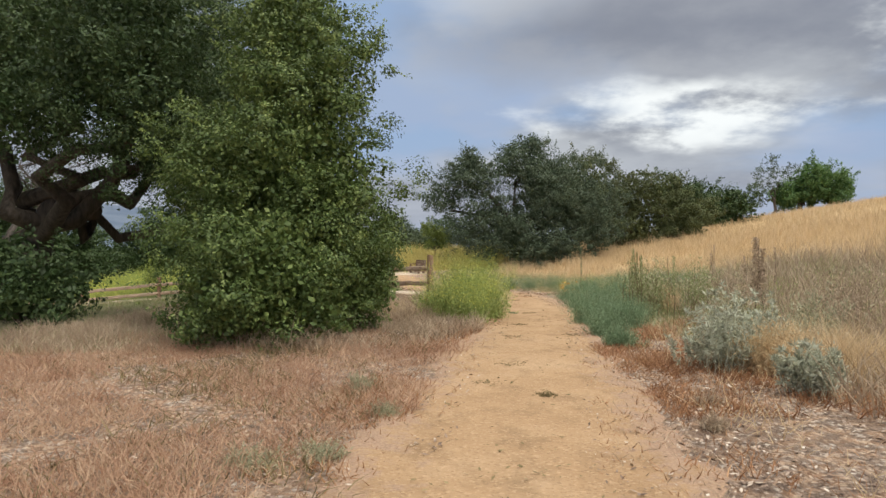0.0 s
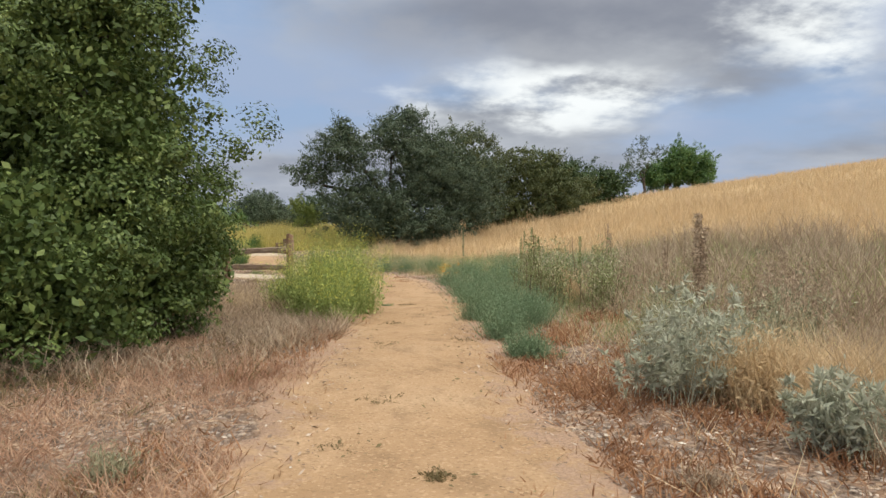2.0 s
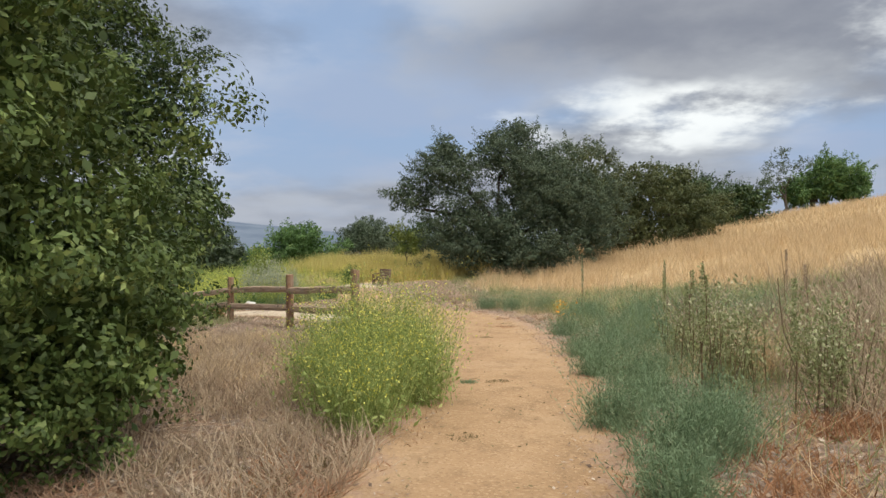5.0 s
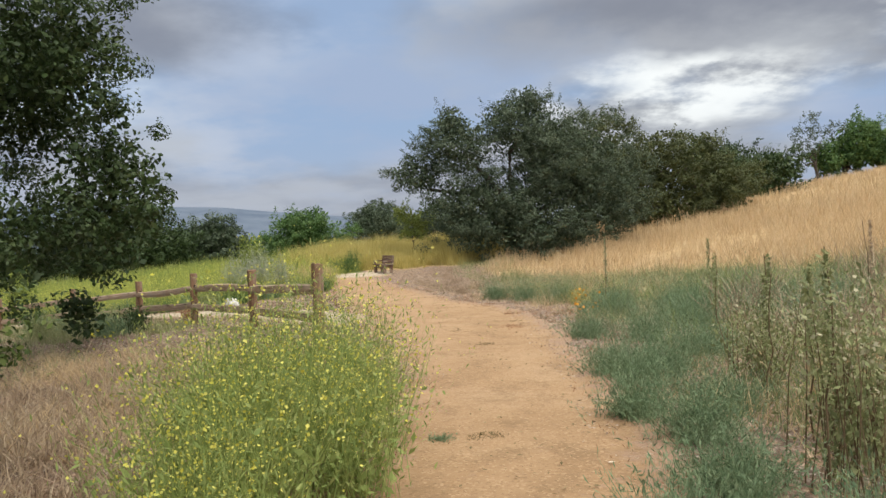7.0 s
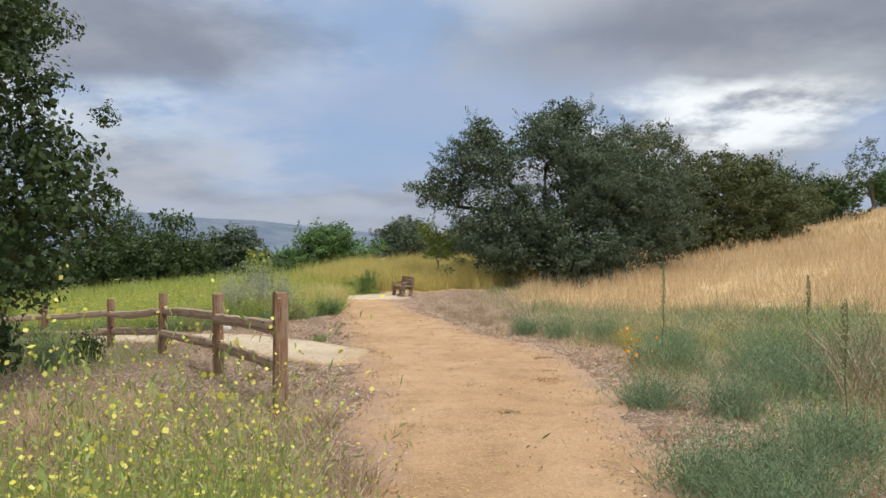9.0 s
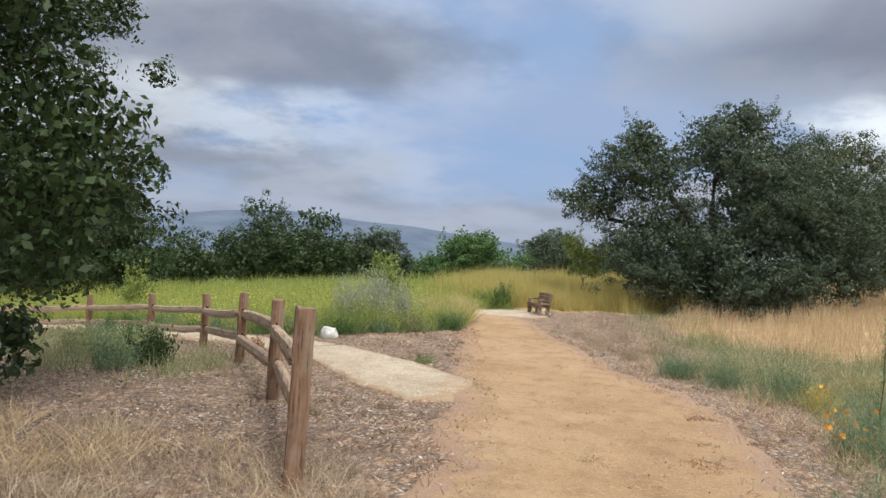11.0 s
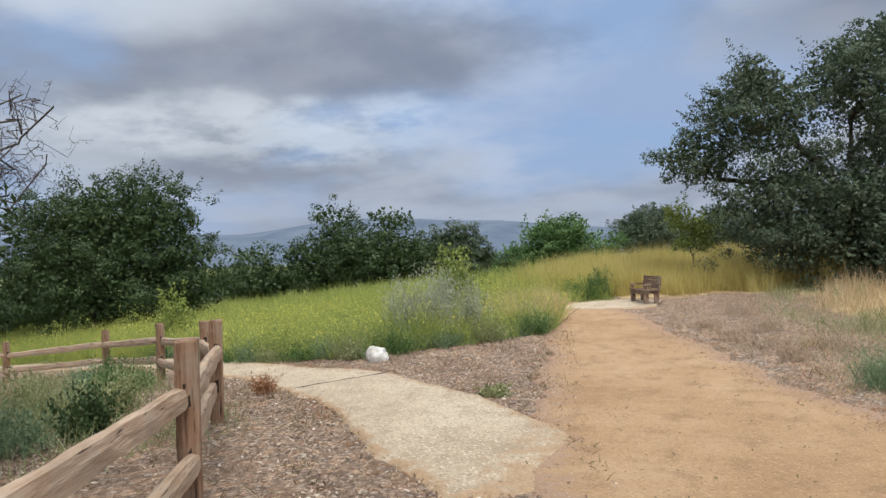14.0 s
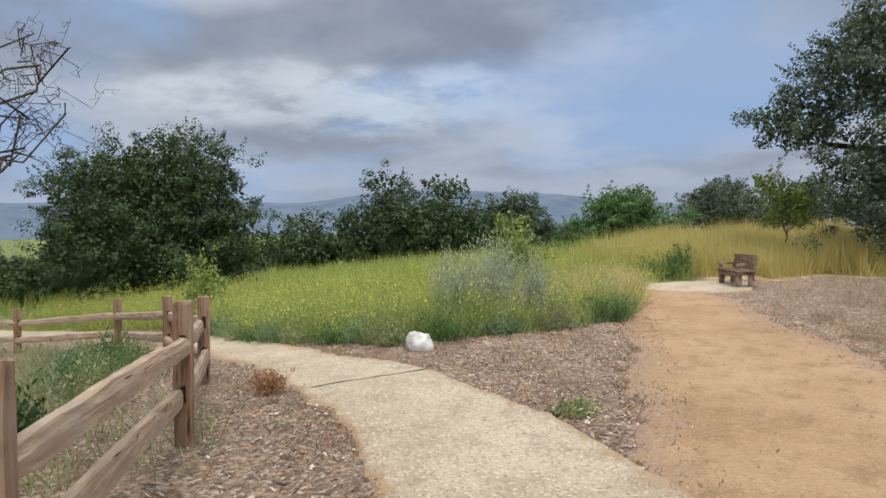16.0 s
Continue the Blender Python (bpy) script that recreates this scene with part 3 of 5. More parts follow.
build_mountain("backdrop", 1500, ((-100, 60), (-60, 90), (-48, 112), (-38, 84), (-27, 125), (-18, 108), (-8, 72), (4, 40), (20, 30), (100, 40)), 3, "mountain ridge in the distance, haze painted in as blue-grey")

# ---- trees ----
# dense bush-like tree beside the start of the trail
tree("scrub_oak", "dense bushy green scrub oak with leaves down to the ground", -2.75, 11.4, 0.14, (0.1, 0, 1.2),
     [((0.2, -0.3, 1.0), (1.75, 1.7, 1.2)), ((0.35, 0.0, 2.5), (1.75, 1.8, 1.5)), ((0.5, 0.2, 4.1), (1.4, 1.4, 1.5)), ((-0.7, 0.6, 2.2), (1.2, 1.4, 1.6)),
      ((0.9, -0.6, 1.9), (0.85, 0.9, 1.0)), ((0.95, 1.5, 1.2), (1.0, 1.2, 1.1)), ((0.3, 0.7, 5.2), (1.0, 1.0, 1.0)), ((-0.3, -0.7, 0.7), (0.8, 0.8, 0.7)), ((0.7, -1.7, 0.6), (0.95, 0.9, 0.75)), ((1.4, 0.4, 0.75), (0.75, 1.0, 0.8)), ((0.05, -1.9, 0.65), (0.95, 0.9, 0.75)), ((0.3, -2.0, 1.1), (1.0, 0.75, 0.9))],
     M_BUSH, 1200, 135, 0.27, 0.026, 11, "tree", inner=0.5, shell=0.7, tips=M_BUSHTIP)
# great live oak behind it
tree("live_oak", "large dark live oak with heavy crooked limbs and low hanging foliage", -11.15, 18.2, 0.45, (0.9, 0.2, 2.6),
     [((4.8, -3.4, 5.6), (2.8, 2.6, 2.2)), ((5.3, 0.2, 5.2), (2.2, 2.8, 2.8)), ((3.4, 2.8, 5.6), (2.5, 2.5, 2.4)), ((-1.2, 0, 6.5), (3.6, 4.0, 2.4)),
      ((1.8, -0.5, 7.6), (4.4, 4.2, 2.2)), ((4.1, 4.6, 5.6), (0.9, 0.9, 0.8)), ((5.1, 5.1, 2.6), (0.9, 0.9, 1.1)), ((7.35, 2.55, 2.9), (0.95, 1.05, 1.75)), ((7.0, 2.3, 5.0), (1.05, 1.1, 1.3)), ((6.3, 2.0, 6.7), (1.0, 1.0, 1.1)),
      ((6.2, 1.2, 2.2), (0.9, 1.4, 1.2)), ((2.9, -4.6, 4.4), (1.3, 1.1, 1.1)), ((5.8, 3.3, 4.4), (1.2, 1.2, 1.2)), ((3.95, 7.0, 6.3), (1.05, 1.0, 0.75)), ((2.7, 6.2, 6.6), (1.0, 1.0, 0.8)), ((7.4, 3.4, 3.0), (0.8, 0.85, 1.2)), ((6.6, 3.2, 1.0), (0.45, 0.45, 0.5))],
     M_OAK, 1850, 170, 0.38, 0.034, 12, inner=0.4)
tree("understory_shrub", "dark green shrub under the oak", -8.0, 13.6, 0.06, (0, 0, 0.4),
     [((0, 0, 0.8), (1.3, 1.1, 0.8)), ((-1.2, 0.4, 1.0), (1.1, 1.0, 0.9))], M_OAK, 120, 70, 0.35, 0.05, 13, "shrub", limbs=False)
tree("understory_shrub", "dark green shrub under the oak", -2.9, 14.6, 0.05, (0, 0, 0.4),
     [((0, 0, 0.6), (0.9, 1.0, 0.8)), ((-0.4, 0.8, 0.5), (0.7, 0.8, 0.6))], M_BUSH, 110, 70, 0.3, 0.045, 14, "shrub", limbs=False)
# grey-green oaks beside the tan hill
tree("hill_oak", "broad grey-green oak standing beside the trail and hill", 4.6, 45.2, 0.4, (0, 0, 1.8),
     [((-2.7, -0.6, 5.6), (2.0, 2.0, 1.7)), ((0.3, 0, 6.5), (2.3, 2.4, 1.7)), ((-4.7, -0.6, 4.3), (1.5, 1.5, 1.1)), ((-2.0, -0.8, 2.6), (2.6, 2.6, 2.1)), ((2.4, -0.2, 4.6), (3.0, 2.8, 2.6)),
      ((1.2, -1.2, 2.1), (3.4, 2.4, 2.0)), ((4.6, 0.4, 3.0), (2.6, 2.6, 2.4)), ((0.9, -0.2, 7.7), (0.75, 0.8, 0.9)), ((-2.9, -0.8, 6.7), (0.9, 0.9, 0.8)), ((0.4, -1.2, 1.0), (4.4, 2.2, 1.2))],
     M_OAK_GREY, 1200, 85, 0.40, 0.048, 21, inner=0.6)
tree("hill_oak", "olive-green rounded oak behind the grey-green oak", 13.0, 53.0, 0.3, (0, 0, 1.5),
     [((-2.6, 0, 3.8), (3.2, 3, 3.0)), ((-5.2, 0.5, 4.2), (2.4, 2.4, 2.4)), ((1.6, 0, 3.7), (2.8, 2.8, 2.4)), ((4.0, 0.5, 4.6), (0.9, 0.9, 0.9)), ((4.6, 0, 2.2), (2.4, 2.4, 2.2)), ((0, -0.6, 1.2), (4.2, 2.2, 1.4))],
     M_OLIVE, 560, 85, 0.5, 0.07, 22, inner=0.5)
tree("hill_oak", "dark rounded oak behind the grey-green oak", 24.0, 66.0, 0.3, (0, 0, 1.2),
     [((-2.2, 0, 2.4), (3.2, 3, 2.4)), ((2.2, 0, 2.0), (2.8, 2.8, 2.0)), ((0, -0.5, 0.8), (4.0, 2, 1.0))], M_OAK, 260, 60, 0.7, 0.11, 23, inner=0.5)
tree("field_tree", "bright green round tree on the hill crest", 39.5, 80.0, 0.25, (0, 0, 1.5),
     [((1.4, 0, 3.4), (2.7, 2.6, 2.6)), ((3.9, 0, 2.6), (2.2, 2.2, 2.0)), ((-1.6, 0, 1.9), (2.2, 2, 1.5))], M_BRIGHT, 240, 55, 0.7, 0.12, 24, inner=0.5)
tree("sparse_tree", "thin half-bare tree on the hill crest", 36.2, 79.0, 0.16, (0, 0, 2.0),
     [((-0.8, 0, 4.2), (1.9, 1.8, 1.9)), ((0.9, 0, 4.6), (1.8, 1.8, 1.6)), ((-1.4, 0, 2.2), (1.7, 1.7, 1.4))], M_OAK_GREY, 80, 26, 0.5, 0.09, 25, inner=0.0)

# trees beyond the meadow
tree("meadow_oak", "large dark round-crowned oak at the meadow's edge", -26.5, 44.0, 0.4, (0, 0, 2.0),
     [((-2.0, 0, 4.6), (2.8, 3, 2.4)), ((1.0, 0, 5.5), (3.0, 3, 2.3)), ((3.2, 0.4, 4.2), (2.4, 2.6, 2.8)), ((-4.0, 0, 2.6), (2.2, 2.2, 2.0)), ((0.4, -1, 2.6), (4.2, 2.6, 2.2)), ((4.6, 1, 2.6), (1.6, 1.8, 2.2))],
     M_OAK, 740, 90, 0.48, 0.06, 31, inner=0.5)
for i, (x, y, w, h, m, lab) in enumerate(((-30.2, 60, 4.8, 4.4, M_OAK, "dark oak in the tree line beyond the meadow"), (-25.0, 62, 3.9, 7.0, M_OAK, "tall dark oak in the tree line beyond the meadow"),
                                          (-20.6, 62, 5.2, 6.0, M_OAK, "dark oak in the tree line beyond the meadow"), (-17.0, 65, 3.8, 4.6, M_OAK_GREY, "grey-green oak in the tree line beyond the meadow"),
                                          (-10.8, 72, 3.8, 4.5, M_BRIGHT, "light green tree beyond the meadow"), (-15.0, 74, 3.8, 2.6, M_BRIGHT, "low light green tree beyond the meadow"),
                                          (-6.2, 80, 4.4, 4.9, M_OAK_GREY, "grey-green oak behind the golden grass"), (-34.5, 57, 2.6, 3.4, M_OAK_GREY, "low grey-green tree beyond the meadow"),
                                          (-42, 54, 4.0, 3.8, M_OAK, "dark oak in the tree line beyond the meadow"), (-34, 36, 3.2, 3.0, M_OAK, "low dark oak beyond the meadow"),
                                          (-37, 45, 4.5, 2.4, M_OAK, "dark oak in the tree line beyond the meadow"), (-50, 42, 5.0, 4.5, M_OAK, "dark oak in the tree line beyond the meadow"), (-1.0, 92, 6, 5.2, M_OAK, "dark oak behind the golden grass"))):
    r = random.Random(40 + i)
    lobes = [((r.uniform(-0.5, 0.5) * w, r.uniform(-0.3, 0.3) * w, h * r.uniform(0.30, 0.62)), (w * r.uniform(0.5, 0.7), w * 0.55, h * r.uniform(0.26, 0.36))) for _ in range(5)]
    lobes += [((0.1 * w, 0, h * 0.80), (w * 0.42, w * 0.4, h * 0.20)), ((0, 0, h * 0.28), (w * 0.85, w * 0.7, h * 0.27))]
    tree("oak" if m is not M_BRIGHT else "willow", lab, x, y, 0.22, (0, 0, h * 0.25), lobes, m, 260, 52, 0.5, 0.085, 50 + i, group="tree line", inner=0.5)
tree("sapling", "slender yellow-green sapling beside the oak", -0.5, 47.0, 0.04, (0, 0, 1.0), [((0, 0, 2.1), (0.9, 0.8, 0.8)), ((0.5, 0, 1.6), (0.6, 0.6, 0.6))],
     M_YELLOWLEAF, 60, 40, 0.35, 0.06, 71, inner=0.1)


def dead_tree(x, y):
    rng = np.random.default_rng(81)
    ob = thing("dead_tree", x, y, "leafless dead tree with crooked grey twigs", "tree")
    v, q = limb(rng, (0, 0, -0.2), (0.4, 0.2, 5.6), 0.2, 0.10, 8, 0.2)
    part("trunk", mesh_of("trunk", v, q, M_DEAD, True), ob)
    for k in range(9):
        a = np.array((0.2 + 0.02 * k, 0.1, 3.2 + k * 0.28))
        ang = rng.uniform(-0.9, 0.9)
        b = a + np.array((math.cos(ang) * rng.uniform(2.0, 4.4), math.sin(ang) * 2.2, rng.uniform(0.3, 3.4)))
        pieces = [limb(rng, a, b, 0.055, 0.018, 9, 0.35, 6)]
        for _ in range(9):
            s = rng.uniform(0.35, 1.0)
            p = a + (b - a) * s
            e = p + rng.normal(size=3) * (0.6, 0.6, 0.45) + (0.25, 0, 0.15)
            pieces.append(limb(rng, p, e, 0.015, 0.006, 6, 0.5, 4))
            for _ in range(3):
                g = p + (e - p) * rng.uniform(0.4, 1)
                pieces.append(limb(rng, g, g + rng.normal(size=3) * 0.26 + (0.06, 0, 0), 0.009, 0.004, 4, 0.4, 3))
        v, q = merge(pieces)
        part("branch", mesh_of("branch", v, q, M_DEAD, True), ob)


dead_tree(-19.2, 31.65)

# ---- fence ----
POSTS = ((-0.36, 19.85, 1.24), (-2.11, 22.75, 1.17), (-4.18, 25.47, 1.12), (-6.51, 27.99, 1.10), (-9.23, 29.91, 1.1), (-12.36, 31.48, 1.1), (-15.82, 31.6, 1.1), (-19.3, 31.9, 1.1))
TOPS = (1.38, 1.22, 1.09, 0.85, 0.62, 0.32, 0.0, -0.3)


def post_mesh(h, w, d, rng):
    """A split post with chamfered, uneven faces; dark blocks mark its two mortise holes."""
    bm = bmesh.new()
    zs = (-0.25, 0.12, h * 0.28, h * 0.45, h * 0.62, h * 0.8, h - 0.012, h)
    rings = []
    for i, z in enumerate(zs):
        sc = 0.94 if i == len(zs) - 1 else 1.0
        c = 0.018
        ring = []
        for sx, sy, ax, ay in ((-1, -1, c, 0), (1, -1, -c, 0), (1, -1, 0, c), (1, 1, 0, -c), (1, 1, -c, 0), (-1, 1, c, 0), (-1, 1, 0, -c), (-1, -1, 0, c)):
            ring.append(bm.verts.new(((sx * w / 2 + ax) * sc + rng.normal() * 0.003, (sy * d / 2 + ay) * sc + rng.normal() * 0.003, z + (rng.normal() * 0.008 if i == len(zs) - 1 else 0))))
        rings.append(ring)
    for a, b in zip(rings, rings[1:]):
        for j in range(8):
            bm.faces.new((a[j], a[(j + 1) % 8], b[(j + 1) % 8], b[j]))
    bm.faces.new(rings[-1])
    bm.faces.new(rings[0][::-1])
    return bm


def rail_bm(length, rng):
    """A rough split rail along x: wedge section, wavering, tapered at its ends."""
    bm = bmesh.new()
    n, rings = 15, []
    bow = rng.normal() * 0.02
    ph = rng.uniform(0, 6)
    for i in range(n):
        s = i / (n - 1)
        e = min(1, 0.5 + min(s, 1 - s) * 7)
        hh, ww = 0.145 * e * (1 + 0.05 * math.sin(s * 9 + ph)), 0.095 * (0.55 + 0.45 * e)
        zc = bow * math.sin(s * math.pi) + rng.normal() * 0.004
        prof = ((-0.5, -0.42), (-0.2, -0.5), (0.42, -0.46), (0.5, -0.1), (0.40, 0.36), (0.1, 0.5), (-0.35, 0.44), (-0.5, 0.1))
        rings.append([bm.verts.new((s * length, a * ww + rng.normal() * 0.003, zc + b * hh + rng.normal() * 0.003)) for a, b in prof])
    for a, b in zip(rings, rings[1:]):
        for j in range(8):
            bm.faces.new((a[j], b[j], b[(j + 1) % 8], a[(j + 1) % 8]))
    bm.faces.new(rings[0])
    bm.faces.new(rings[-1][::-1])
    bmesh.ops.recalc_face_normals(bm, faces=bm.faces)
    return bm


def notch_bm(w, d):
    """Solid block just proud of the post; its near-black colour paints mortise shade."""
    bm = bmesh.new()
    bmesh.ops.create_cube(bm, size=1, matrix=Matrix.Diagonal((w, d, 0.16, 1)))
    bmesh.ops.bevel(bm, geom=bm.edges, offset=0.01, segments=1, affect="EDGES")
    return bm


# near-black colour that stands in for the shade inside a rail hole
K_DARK = Mat("painted_mortise_shade", 0.95)
M_NOTCH_SHADE = K_DARK.done(K_DARK.ramp(K_DARK.noise(20), [(0.3, (0.02, 0.014, 0.01)), (0.7, (0.05, 0.035, 0.025))]))


def build_fence():
    rng = np.random.default_rng(91)
    ob = thing("split_rail_fence", POSTS[0][0], POSTS[0][1], "weathered reddish split-rail timber fence with two rails", "fence", z=0.0)
    ox, oy = POSTS[0][:2]
    for i, (x, y, h) in enumerate(POSTS):
        q = POSTS[min(i + 1, len(POSTS) - 1)]
        p0 = POSTS[max(i - 1, 0)]
        yaw = math.atan2(q[1] - p0[1], q[0] - p0[0])
        g = TOPS[i] - h
        p = part_bm("post", post_mesh(h, 0.125, 0.14, rng), M_POST, ob)
        p.matrix_local = Matrix.Translation((x - ox, y - oy, g)) @ Matrix.Rotation(yaw, 4, "Z") @ Matrix.Rotation(rng.normal() * 0.012, 4, "X")
        for hz in (0.80, 0.42):
            if i:
                s = part_bm("mortise", notch_bm(0.129, 0.06), M_NOTCH_SHADE, p, "rail hole, its shade painted on a dark block")
                s.location = (0, 0, hz * h / 1.12)
    for i, (a, b) in enumerate(zip(POSTS, POSTS[1:])):
        for lvl, hz in enumerate((0.80, 0.42)):
            off = 0.03 if lvl == i % 2 else -0.03
            d = Vector((b[0] - a[0], b[1] - a[1], (TOPS[i + 1] - b[2] + hz * b[2] / 1.12 - 0.02) - (TOPS[i] - a[2] + hz * a[2] / 1.12 + 0.0)))
            L = d.length + 0.12
            r = part_bm("rail", rail_bm(L, rng), M_RAIL, ob, "grey-brown split rail with rough ends")
            q = d.to_track_quat("X", "Z")
            st = Vector((a[0] - ox, a[1] - oy, TOPS[i] - a[2] + hz * a[2] / 1.12)) - d.normalized() * 0.045
            side = Vector((-d.y, d.x, 0)).normalized() * off
            r.matrix_local = Matrix.Translation(st + side) @ q.to_matrix().to_4x4()


build_fence()


# ---- bench and rock ----
def beam(sx, sy, sz, bev=0.012):
    bm = bmesh.new()
    bmesh.ops.create_cube(bm, size=1, matrix=Matrix.Diagonal((sx, sy, sz, 1)))
    bmesh.ops.bevel(bm, geom=bm.edges, offset=bev, segments=2, affect="EDGES")
    return bm


def build_bench(x, y, yaw):
    """Heavy plank bench; x runs along the seat, its front looks to -y."""
    ob = thing("bench", x, y, "heavy dark-brown timber bench on a pale gravel pad", "bench", z=float(land(x, y)) + 0.036)
    ob.rotation_euler = (0, 0, yaw)
    ob.scale = (0.80, 0.82, 0.80)

    def put(name, bm, px, py, pz, rx=0.0, label=""):
        o = part_bm(name, bm, M_BENCH, ob, label)
        o.matrix_local = Matrix.Translation((px, py, pz)) @ Matrix.Rotation(rx, 4, "X")

    for sx in (-0.62, 0.62):
        put("end_panel", beam(0.09, 0.16, 0.42), sx, -0.2, 0.21)
        put("end_panel", beam(0.09, 0.16, 0.42), sx, 0.16, 0.21)
        put("cross_bar", beam(0.10, 0.50, 0.09), sx, -0.02, 0.375)
        put("back_post", beam(0.09, 0.09, 0.50), sx, 0.27, 0.62, -0.15)
        put("armrest", beam(0.11, 0.55, 0.06), sx, -0.02, 0.63)
        put("arm_post", beam(0.09, 0.09, 0.18), sx, -0.22, 0.52)
    for k in range(4):
        put("seat_plank", beam(1.5, 0.12, 0.05), 0, -0.23 + k * 0.13, 0.445)
    for k in range(3):
        put("back_plank", beam(1.5, 0.045, 0.13), 0, 0.225 + k * 0.022, 0.56 + k * 0.145, -0.15)
    put("front_board", beam(1.3, 0.04, 0.12), 0, -0.25, 0.35)


build_bench(-1.42, 40.15, radians(-62))


def build_rock(x, y):
    bm = bmesh.new()
    bmesh.ops.create_icosphere(bm, subdivisions=4, radius=1)
    for v in bm.verts:
        n = noise.noise(v.co * 1.3 + Vector((3, 1, 5))) * 0.22 + noise.noise(v.co * 3.1) * 0.10
        v.co *= 1 + n
        v.co.z = max(v.co.z, -0.5)
        v.co.x *= 0.20
        v.co.y *= 0.19
        v.co.z *= 0.19
    me = bpy.data.meshes.new("boulder")
    bm.to_mesh(me)
    bm.free()
    me.materials.append(M_ROCK)
    me.polygons.foreach_set("use_smooth", np.ones(len(me.polygons), bool))
    ob = tagged(new("boulder", me), "pale whitish boulder beside the side path", "rock")
    ob.location = (x, y, float(land(x, y)) + 0.075)


build_rock(-5.0, 30.75)


def build_edging(a, b):
    """A half-buried dark timber strip across the side path."""
    rng = np.random.default_rng(77)
    s = np.linspace(0, 1, 13)
    p = np.array(a) + (np.array(b) - np.array(a)) * s[:, None] + rng.normal(size=(13, 2)) * 0.012
    z = land(p[:, 0], p[:, 1]) + 0.026 + rng.normal(size=13) * 0.004
    v, q = tube(np.column_stack([p, z]), 0.018 + rng.normal(size=13) * 0.004, 6)
    tagged(new("edging_board", mesh_of("edging_board", v, q, M_DEAD)), "dark half-buried timber edging across the pale path", "edging")


build_edging((-4.75, 27.7), (-3.95, 29.05))


# ---- shrubs and weeds ----
def shrub(name, label, x, y, w, h, mat, seed, stems=60, leafn=2600, leaf=0.022, lean=0.55, category="shrub", group="", flowers=None, flower_n=0, flower_s=0.012, aspect=0.3, stem_mat=None, wide=0.006, skirt=0, whorl=0):
    """Many stems from one root, leaved along their length, with flower heads where it has them."""
    rng = np.random.default_rng(seed)
    ob = thing(name, x, y, label, category, group)
    base = rng.normal(size=(stems, 3)) * (w * 0.16, w * 0.16, 0)
    out = unit(rng.normal(size=(stems, 3)) * (1, 1, 0)) * (rng.uniform(0, 1, stems) ** 0.6)[:, None]
    d = out * w * lean / max(h, 0.1)
    vs, q, t, tip = blades(rng, base, h * (1 - 0.25 * np.linalg.norm(out, axis=1)), wide, 0.06, 0.10, d + (0, 0, 1))
    tagged(part("stemwork", mesh_of("stems", vs, [q, t], stem_mat or mat), ob), kind="stuff")
    i = rng.integers(0, stems, leafn)
    s = rng.uniform(0.12, 1.02, leafn)[:, None]
    pts = base[i] + (tip[i] - base[i]) * s + rng.normal(size=(leafn, 3)) * (0.05 * w, 0.05 * w, 0.03 * h)
    pts[:, 2] = np.maximum(pts[:, 2], 0.01)
    v, f = leaves(rng, pts, leaf, aspect, (tip - base)[i] / max(h, 0.1))
    if skirt:  # broad dark leaves low down
        j = rng.integers(0, stems, skirt)
        low_p = base[j] + (tip[j] - base[j]) * rng.uniform(0.05, 0.6, skirt)[:, None] + rng.normal(size=(skirt, 3)) * (0.09 * w, 0.09 * w, 0.02)
        low_p[:, 2] = np.maximum(low_p[:, 2], 0.01)
        v, f = merge([(v, f), leaves(rng, low_p, leaf * 1.5, 0.4)])
    if whorl:  # rosettes of long leaves spread about the stem ends
        j = np.repeat(rng.integers(0, stems, whorl), 9)
        hub = base[j] + (tip[j] - base[j]) * np.repeat(rng.uniform(0.25, 1.0, whorl), 9)[:, None]
        ray = unit(rng.normal(size=(len(j), 3)) + (0, 0, 0.75))
        v, f = merge([(v, f), leaves(rng, hub + ray * leaf * 1.6, leaf * 1.9, 0.24, ray * 3)])
    tagged(part("foliage", mesh_of("foliage", v, f, mat), ob), kind="stuff")
    if flowers:
        i = rng.integers(0, stems, flower_n)
        pts = base[i] + (tip[i] - base[i]) * rng.uniform(0.62, 1.06, flower_n)[:, None] + rng.normal(size=(flower_n, 3)) * (0.05 * w, 0.05 * w, 0.05 * h)
        v, f = leaves(rng, pts, flower_s, 0.9)
        tagged(part("bloom", mesh_of("flowers", v, f, flowers), ob), kind="stuff")
    return ob


# mustard plants left of the trail
for i, (x, y, w, h) in enumerate(((0.3, 13.9, 1.1, 1.25), (-0.05, 14.2, 1.0, 1.1), (0.6, 14.8, 1.0, 1.15), (-0.1, 15.0, 1.1, 1.2), (0.45, 15.35, 0.9, 1.1), (0.25, 13.15, 1.0, 1.2), (-0.1, 13.4, 0.9, 1.0), (0.2, 14.5, 1.0, 1.2), (0.65, 13.8, 0.8, 1.0), (-0.5, 14.9, 0.8, 0.8), (0.2, 12.6, 0.7, 0.8))):
    shrub("mustard_plant", "yellow-flowering green mustard plant beside the trail", x + 0.28, y, w, h * 1.08, M_MUSTARD, 200 + i, 230, 2300, 0.021, 0.85, "plant", "mustard by the trail", M_FLOWER, 760, 0.0082, 0.2, wide=0.0045, skirt=450)
